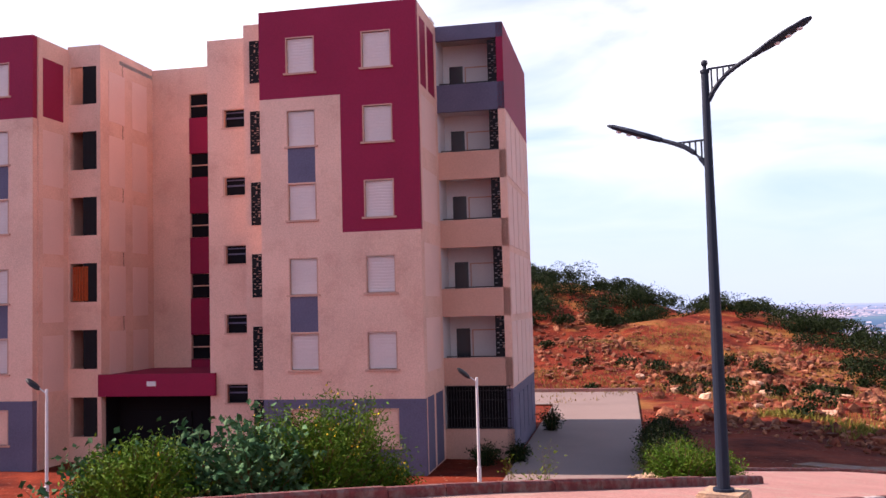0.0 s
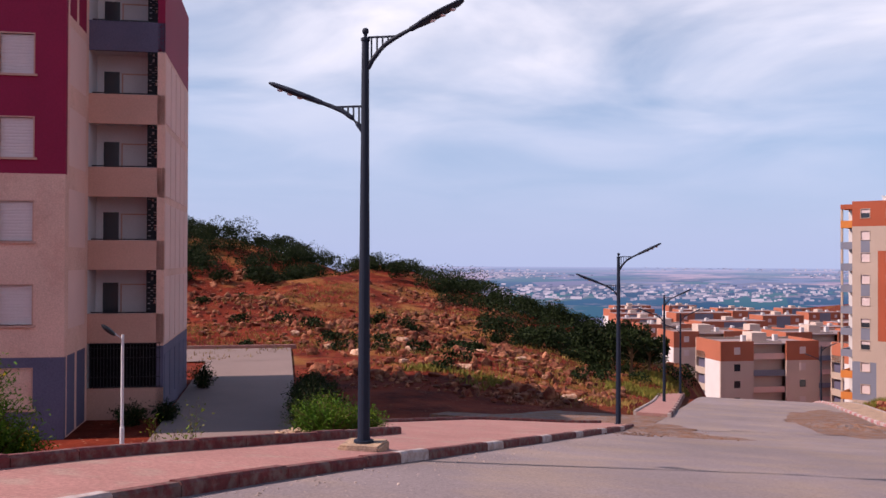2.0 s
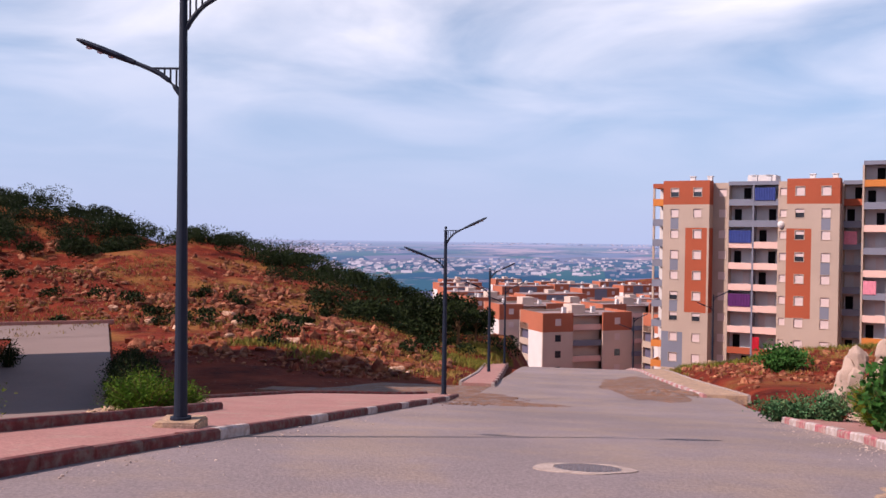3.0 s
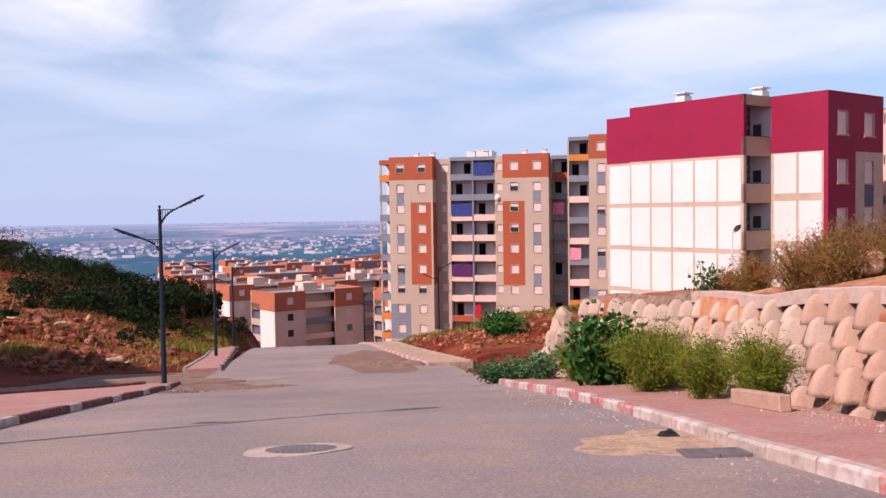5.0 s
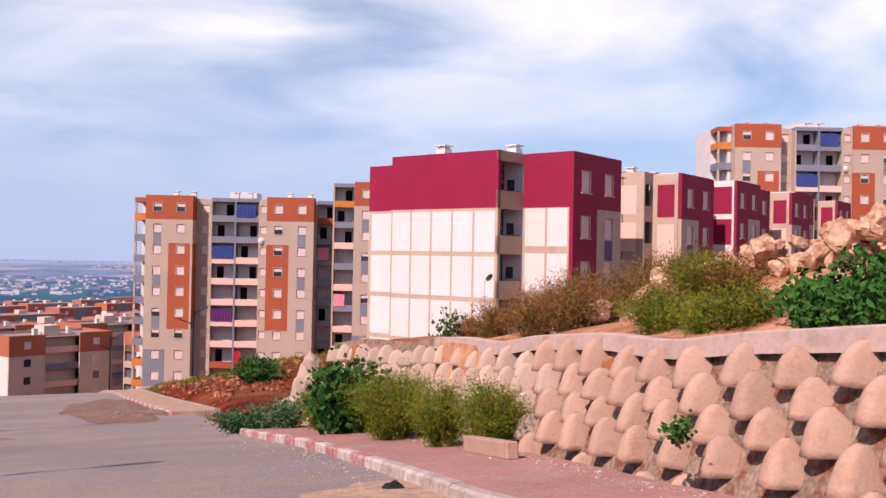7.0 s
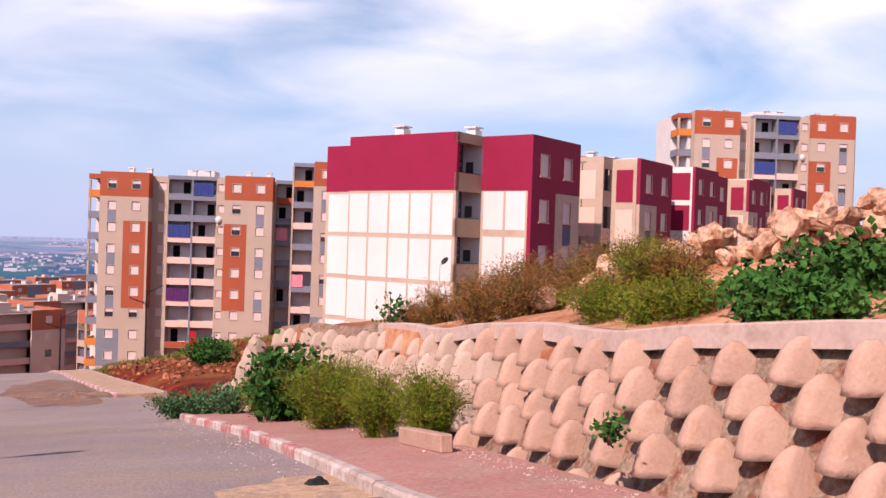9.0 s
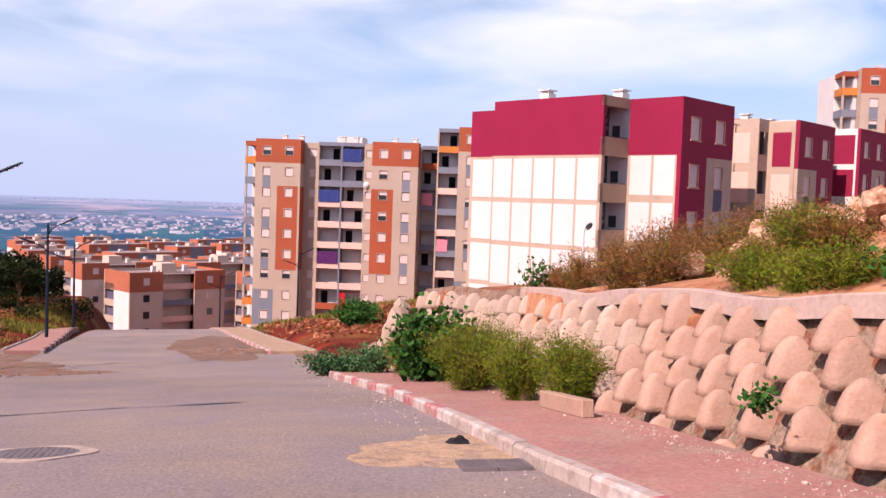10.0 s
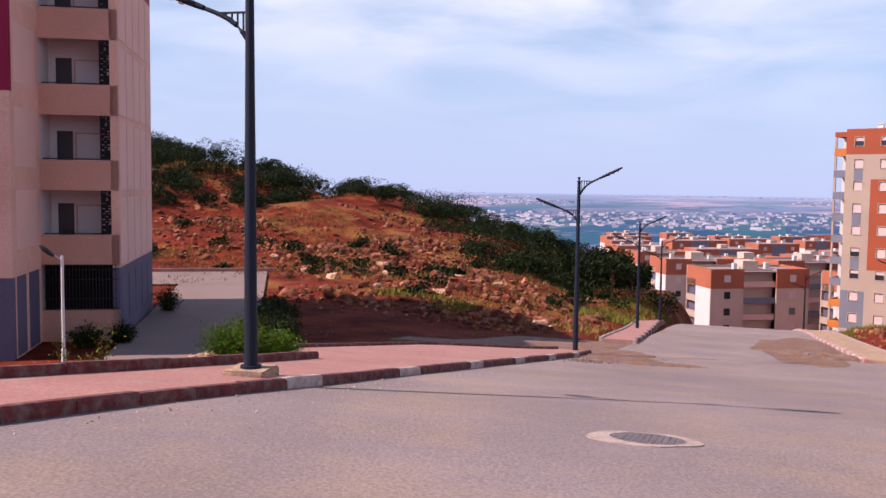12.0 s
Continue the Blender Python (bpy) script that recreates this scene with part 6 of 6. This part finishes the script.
# behind the walkway across the road
for x, y, h, r, kind, seed in ((-11.3, 10.4, 2.3, 1.2, "flower", 40), (-12.2, 9.7, 2.3, 1.2, "flower", 41), (-11.1, 11.0, 1.2, 0.7, "flower", 42), (-11.0, 9.7, 1.6, 1.1, "flower", 57), (-12.2, 7.2, 1.5, 1.0, "flower", 58), (-12.6, 8.3, 1.9, 1.1, "pale", 43), (-11.6, 8.9, 1.7, 1.0, "pale", 44),
                              (-13.3, 7.0, 1.9, 1.0, "pale", 45), (-14.6, 4.6, 2.2, 1.1, "dark", 46), (-12.2, 9.6, 1.9, 1.0, "flower", 47), (-8.0, 16.3, 0.75, 0.7, "fine", 48), (-8.5, 16.9, 0.8, 0.7, "fine", 49), (-7.7, 17.1, 0.6, 0.5, "fine", 50),
                              (-11.5, 15.5, 2.3, 0.5, "weed", 51), (-12.0, 14.8, 2.2, 0.5, "weed", 52), (-10.9, 15.9, 1.9, 0.5, "weed", 53), (-12.6, 14.9, 2.0, 0.5, "weed", 56), (-13.0, 14.2, 2.2, 0.7, "weed", 54), (-14.2, 13.6, 2.3, 0.7, "weed", 55)):
    z = max(ground_z(x, y), -6)
    if kind == "flower":
        shrub("shrub", "bushy green shrub with small yellow flowers", x, y, z, h, r, 84, 190, (0.09, 0.026), LEAF_GREEN, seed, 0.4, 0.16)
    elif kind == "pale":
        shrub("shrub", "leafy pale green shrub behind the walkway", x, y, z, h, r, 46, 60, (0.14, 0.10), LEAF_BLUE, seed, 0.3)
    elif kind == "dark":
        shrub("shrub", "leafy dark green shrub behind the walkway", x, y, z, h, r, 34, 60, (0.15, 0.11), LEAF_BROAD, seed, 0.3)
    elif kind == "fine":
        shrub("shrub", "bright green feathery shrub beside the lamp post", x, y, z, h * 1.15, r * 1.1, 60, 130, (0.07, 0.018), LEAF_GREEN, seed, 0.4)
    else:
        shrub("weed", "tall thin green weed beside the lane", x, y, z, h, r, 9, 70, (0.09, 0.03), LEAF, seed, 0.2, 0, None, 0.05)
for i, (h, r) in enumerate(((2.0, 1.1), (2.2, 1.2), (2.1, 1.1), (2.0, 1.1), (1.8, 1.0), (1.5, 0.9))):
    p = yard(9.2 + 0.25 * (i % 2), -1.6 + 1.65 * i)
    shrub("shrub", "dense dark hedge shrub in the building's shade", p.x, p.y, ground_z(p.x, p.y) - 0.1, h, r, 60, 150, (0.10, 0.06), LEAF_DARK, 60 + i, 0.4)
for u, v, h, r, seed in ((4.0, 12.0, 1.4, 0.7, 66), (-3.0, -1.5, 1.0, 0.8, 67), (2.0, 2.4, 0.9, 0.7, 68), (3.3, 2.9, 0.8, 0.6, 69)):
    p = yard(u, v)
    shrub("shrub", "dark green shrub at the foot of the building", p.x, p.y, -5.0, h, r, 30, 60, (0.12, 0.06), LEAF_DARK, seed, 0.4)
p = (13.2, 61.0)
shrub("shrub", "round dark green bush on the cleared lot", *p, ground_z(*p), 1.7, 1.8, 50, 80, (0.22, 0.16), LEAF_BROAD, 70, 0.3)

# scrub over the hill's upper part, one mass
rnd = random.Random(9)
cs, ws = [], []


def clump(cx, cy, cz, rx, rz, n_):
    lobes = [(rnd.gauss(0, rx * 0.45), rnd.gauss(0, rx * 0.45), rnd.uniform(0.25, 0.8) * rz, rnd.uniform(0.4, 0.75) * rx) for _ in range(5)]
    for _ in range(n_):
        lx, ly, lz, lr = rnd.choice(lobes)
        d = Vector((rnd.gauss(0, 1), rnd.gauss(0, 1), rnd.gauss(0.15, 0.9))).normalized()
        k = lr * (0.7 + 0.35 * rnd.random())
        cs.append((cx + lx + d.x * k, cy + ly + d.y * k, max(cz - 0.1, cz + lz + d.z * k * 0.75)))
        ws.append(d[:])


placed_n = 0
while placed_n < 400:
    x, y = rnd.uniform(-118, -7), rnd.uniform(62, 124)
    start = float(np.interp(x, (-90, -35, -10, -6), (46, 60, 46, 46)))
    s_ = (y - start) / (115 - start)
    edge = float(np.interp(x, (-110, -60, -48, -34, -22, -8), (0.45, 0.55, 0.80, 0.74, 0.45, 0.50))) + 0.22 * noise.noise((x * 0.08, y * 0.08, 11))
    if s_ < edge or (y > 88 and x > -11.5):
        continue
    h = rnd.uniform(0.8, 1.9) * (1.0 + 0.7 * noise.noise((x * 0.11, y * 0.11, 17))) + (0.7 if rnd.random() < 0.1 else 0)
    clump(x, y, ground_z(x, y), rnd.uniform(1.1, 2.9), h * 1.05, 760)
    placed_n += 1
for _ in range(40):
    x, y = rnd.uniform(-52, -9), rnd.uniform(52, 85)
    if on_lane(x, y):
        continue
    clump(x, y, ground_z(x, y), rnd.uniform(0.5, 1.1), rnd.uniform(0.4, 0.9), 260)
v, f = leaf_soup(rnd, cs, ws, 0.23, 0.17, 1.2)
tagged(soup_object("scrub", v, f, LEAF_DARK), "dark evergreen scrub covering the upper hillside", "scrub", "", "stuff")

# dry grass tufts on the hill, the lot and the verge before the tower
cs, ws = [], []
for x0, x1, y0, y1, n_, h in ((-50, -8, 50, 95, 9000, 0.5), (-9.5, -6.2, 46, 86, 1600, 0.35), (6.6, 34, 58, 94, 2600, 0.6)):
    for _ in range(n_):
        x, y = rnd.uniform(x0, x1), rnd.uniform(y0, y1)
        if noise.noise((x * 0.12, y * 0.12, 13)) + rnd.uniform(-0.3, 0.3) < 0.02:
            continue
        z = ground_z(x, y)
        for _ in range(3):
            cs.append((x + rnd.gauss(0, 0.12), y + rnd.gauss(0, 0.12), z - 0.03))
            ws.append((rnd.gauss(0, 0.35), rnd.gauss(0, 0.35), 1.0))
DRY_GRASS = leaf_mat("dry_straw_grass", (0.26, 0.155, 0.045), (0.17, 0.14, 0.04))
v, f = leaf_soup(rnd, cs, ws, 0.36, 0.06, 0.2)
tagged(soup_object("dry_grass", v, f, DRY_GRASS), "tufts of dry straw-coloured grass", "grass", "", "stuff")
# taller yellow-green grass along the ridge before the tower, and on the verges
cs, ws = [], []
for x0, x1, y0, y1, n_ in ((6.8, 40, 74, 95, 9000), (-10, -6.4, 58, 88, 2200), (-20, -14, 47, 52, 500)):
    for _ in range(n_):
        x, y = rnd.uniform(x0, x1), rnd.uniform(y0, y1)
        if noise.noise((x * 0.2, y * 0.2, 23)) + rnd.uniform(-0.3, 0.3) < -0.08:
            continue
        z = ground_z(x, y)
        for _ in range(3):
            cs.append((x + rnd.gauss(0, 0.15), y + rnd.gauss(0, 0.15), z - 0.03))
            ws.append((rnd.gauss(0, 0.3), rnd.gauss(0, 0.3), 1.0))
GREEN_GRASS = leaf_mat("yellow_green_grass", (0.17, 0.15, 0.03), (0.10, 0.12, 0.02))
v, f = leaf_soup(rnd, cs, ws, 0.55, 0.06, 0.2)
tagged(soup_object("tall_grass", v, f, GREEN_GRASS), "tufts of tall yellow-green grass", "grass", "", "stuff")


def tree(x, y, h, seed):
    """A tapered trunk with limbs and a ragged crown of small leaves."""
    global cs, ws
    top = thing("tree", "dark evergreen tree beyond the lamp posts", "tree", pose(x, y, ground_z(x, y)), "roadside trees")
    bm = bmesh.new()
    rnd_ = random.Random(seed)
    tube(bm, ((0, 0, -0.3), (0.05, 0, h * 0.3), (0.12, 0.05, h * 0.6)), (0.16, 0.11, 0.06), 8)
    cc, ww = [], []
    for _ in range(11):
        a, t = rnd_.uniform(0, math.tau), rnd_.uniform(0.25, 0.6)
        p0 = Vector((0.06, 0, h * t))
        p1 = p0 + Vector((math.cos(a) * h * 0.3, math.sin(a) * h * 0.3, h * rnd_.uniform(0.12, 0.35)))
        tube(bm, (p0, p0.lerp(p1, 0.5) + Vector((0, 0, 0.1)), p1), (0.05, 0.035, 0.015), 5)
        lr = h * rnd_.uniform(0.12, 0.2)
        for _ in range(240):
            d = Vector((rnd_.gauss(0, 1), rnd_.gauss(0, 1), rnd_.gauss(0, 0.8))).normalized()
            cc.append((p1 + d * lr * rnd_.uniform(0.5, 1.1))[:]); ww.append(d[:])
    part("trunk", bm, STEM, top)
    v, f = leaf_soup(rnd_, cc, ww, 0.28, 0.18, 0.6)
    soup_object("crown", v, f, LEAF_DARK, top)


for x, y, h, seed in ((-10.4, 78, 4.4, 1), (-12.6, 82, 5.0, 2), (-9.6, 84, 3.8, 3), (-15.0, 88, 5.2, 4), (-12.6, 92, 4.6, 5)):
    tree(x, y, h, seed)


# ---- small things on the road ----
def on_road(x, y, lift=0.0, turn=0):
    """A pose lying on the road's slope."""
    fall = math.degrees(math.atan((road_z(y + 0.5) - road_z(y - 0.5))))
    return pose(x, y, road_z(y) + lift) @ pose(0, 0, 0, fall, 0, 0) @ pose(0, 0, 0, 0, 0, turn)


manhole = thing("manhole_cover", "round cast-iron manhole cover in a pale concrete collar", "manhole cover", on_road(0.32, 11.5))
bm = bmesh.new()
rim_o, rim_i = [], []
for i in range(32):
    a = i / 32 * math.tau
    r_ = 0.55 * (1 + 0.10 * math.sin(2 * a + 0.6) + 0.05 * math.sin(5 * a + 2) + 0.10 * max(0, math.cos(a - 2.75)) ** 3)
    rim_o.append([bm.verts.new((r_ * 1.06 * math.cos(a) - 0.03, r_ * math.sin(a), z)) for z in (-0.05, 0.012)])
    rim_i.append([bm.verts.new((0.43 * math.cos(a), 0.43 * math.sin(a), z)) for z in (0.02, -0.03)])
for i in range(32):
    j = (i + 1) % 32
    bm.faces.new((rim_o[i][0], rim_o[j][0], rim_o[j][1], rim_o[i][1]))
    bm.faces.new((rim_o[i][1], rim_o[j][1], rim_i[j][0], rim_i[i][0]))
    bm.faces.new((rim_i[i][0], rim_i[j][0], rim_i[j][1], rim_i[i][1]))
part("collar", bm, COLLAR, manhole, "pale concrete collar")
bm = bmesh.new()
tube(bm, ((0, 0, -0.04), (0, 0, 0.016)), (0.42, 0.42), 32)
for i in range(-5, 6):
    for j in range(-5, 6):
        if (i * 0.07) ** 2 + (j * 0.07) ** 2 < 0.37 ** 2:
            box(bm, i * 0.07 - 0.022, i * 0.07 + 0.022, j * 0.07 - 0.022, j * 0.07 + 0.022, 0.015, 0.022)
part("lid", bm, CAST_IRON, manhole)

drain = thing("drain_grate", "rusty cast-iron storm drain grate in two halves", "drain grate", on_road(4.62, 9.55, 0.02, -8))
for s_ in (-1, 1):
    bm = boxes((s_ * 0.17 - 0.165, s_ * 0.17 + 0.165, -0.24, -0.2, -0.03, 0.015), (s_ * 0.17 - 0.165, s_ * 0.17 + 0.165, 0.2, 0.24, -0.03, 0.015), (s_ * 0.17 - 0.165, s_ * 0.17 - 0.13, -0.2, 0.2, -0.03, 0.015), (s_ * 0.17 + 0.13, s_ * 0.17 + 0.165, -0.2, 0.2, -0.03, 0.015))
    for k in range(6):
        box(bm, s_ * 0.17 - 0.13, s_ * 0.17 + 0.13, -0.175 + k * 0.066, -0.145 + k * 0.066, -0.03, 0.012)
    g = part("grate_half", bm, CAST_IRON, drain)
# thin black plate painted as the pit's shade
part("pit", boxes((-0.33, 0.33, -0.23, 0.23, -0.035, -0.02)), DARK, drain)

bm = rock_shape(3, 3)
for v_ in bm.verts:
    v_.co = (v_.co.x * 0.24, v_.co.y * 0.15, max(0, v_.co.z) * 0.10 * (1 + 0.6 * noise.noise(v_.co * 4)))
rag = mesh_object("rag", bm, RUBBER)
rag.matrix_basis = on_road(4.75, 11.0, 0.0, 20)
tagged(rag, "crumpled black rag lying in the gutter", "rag")


for x, y, turn, ln in ((6.72, 12.6, 87, 1.6), (6.86, 14.7, 96, 0.55)):
    bm = boxes((-ln / 2, ln / 2, -0.09, 0.09, 0, 0.24))
    bmesh.ops.bevel(bm, geom=bm.edges[:], offset=0.02, segments=1, affect="EDGES")
    ob = mesh_object("loose_kerb_stone", bm, BLOCK)
    ob.matrix_basis = on_road(x, y, 0.13, turn)
    tagged(ob, "loose pink concrete kerb stone lying below the wall", "kerb stone")
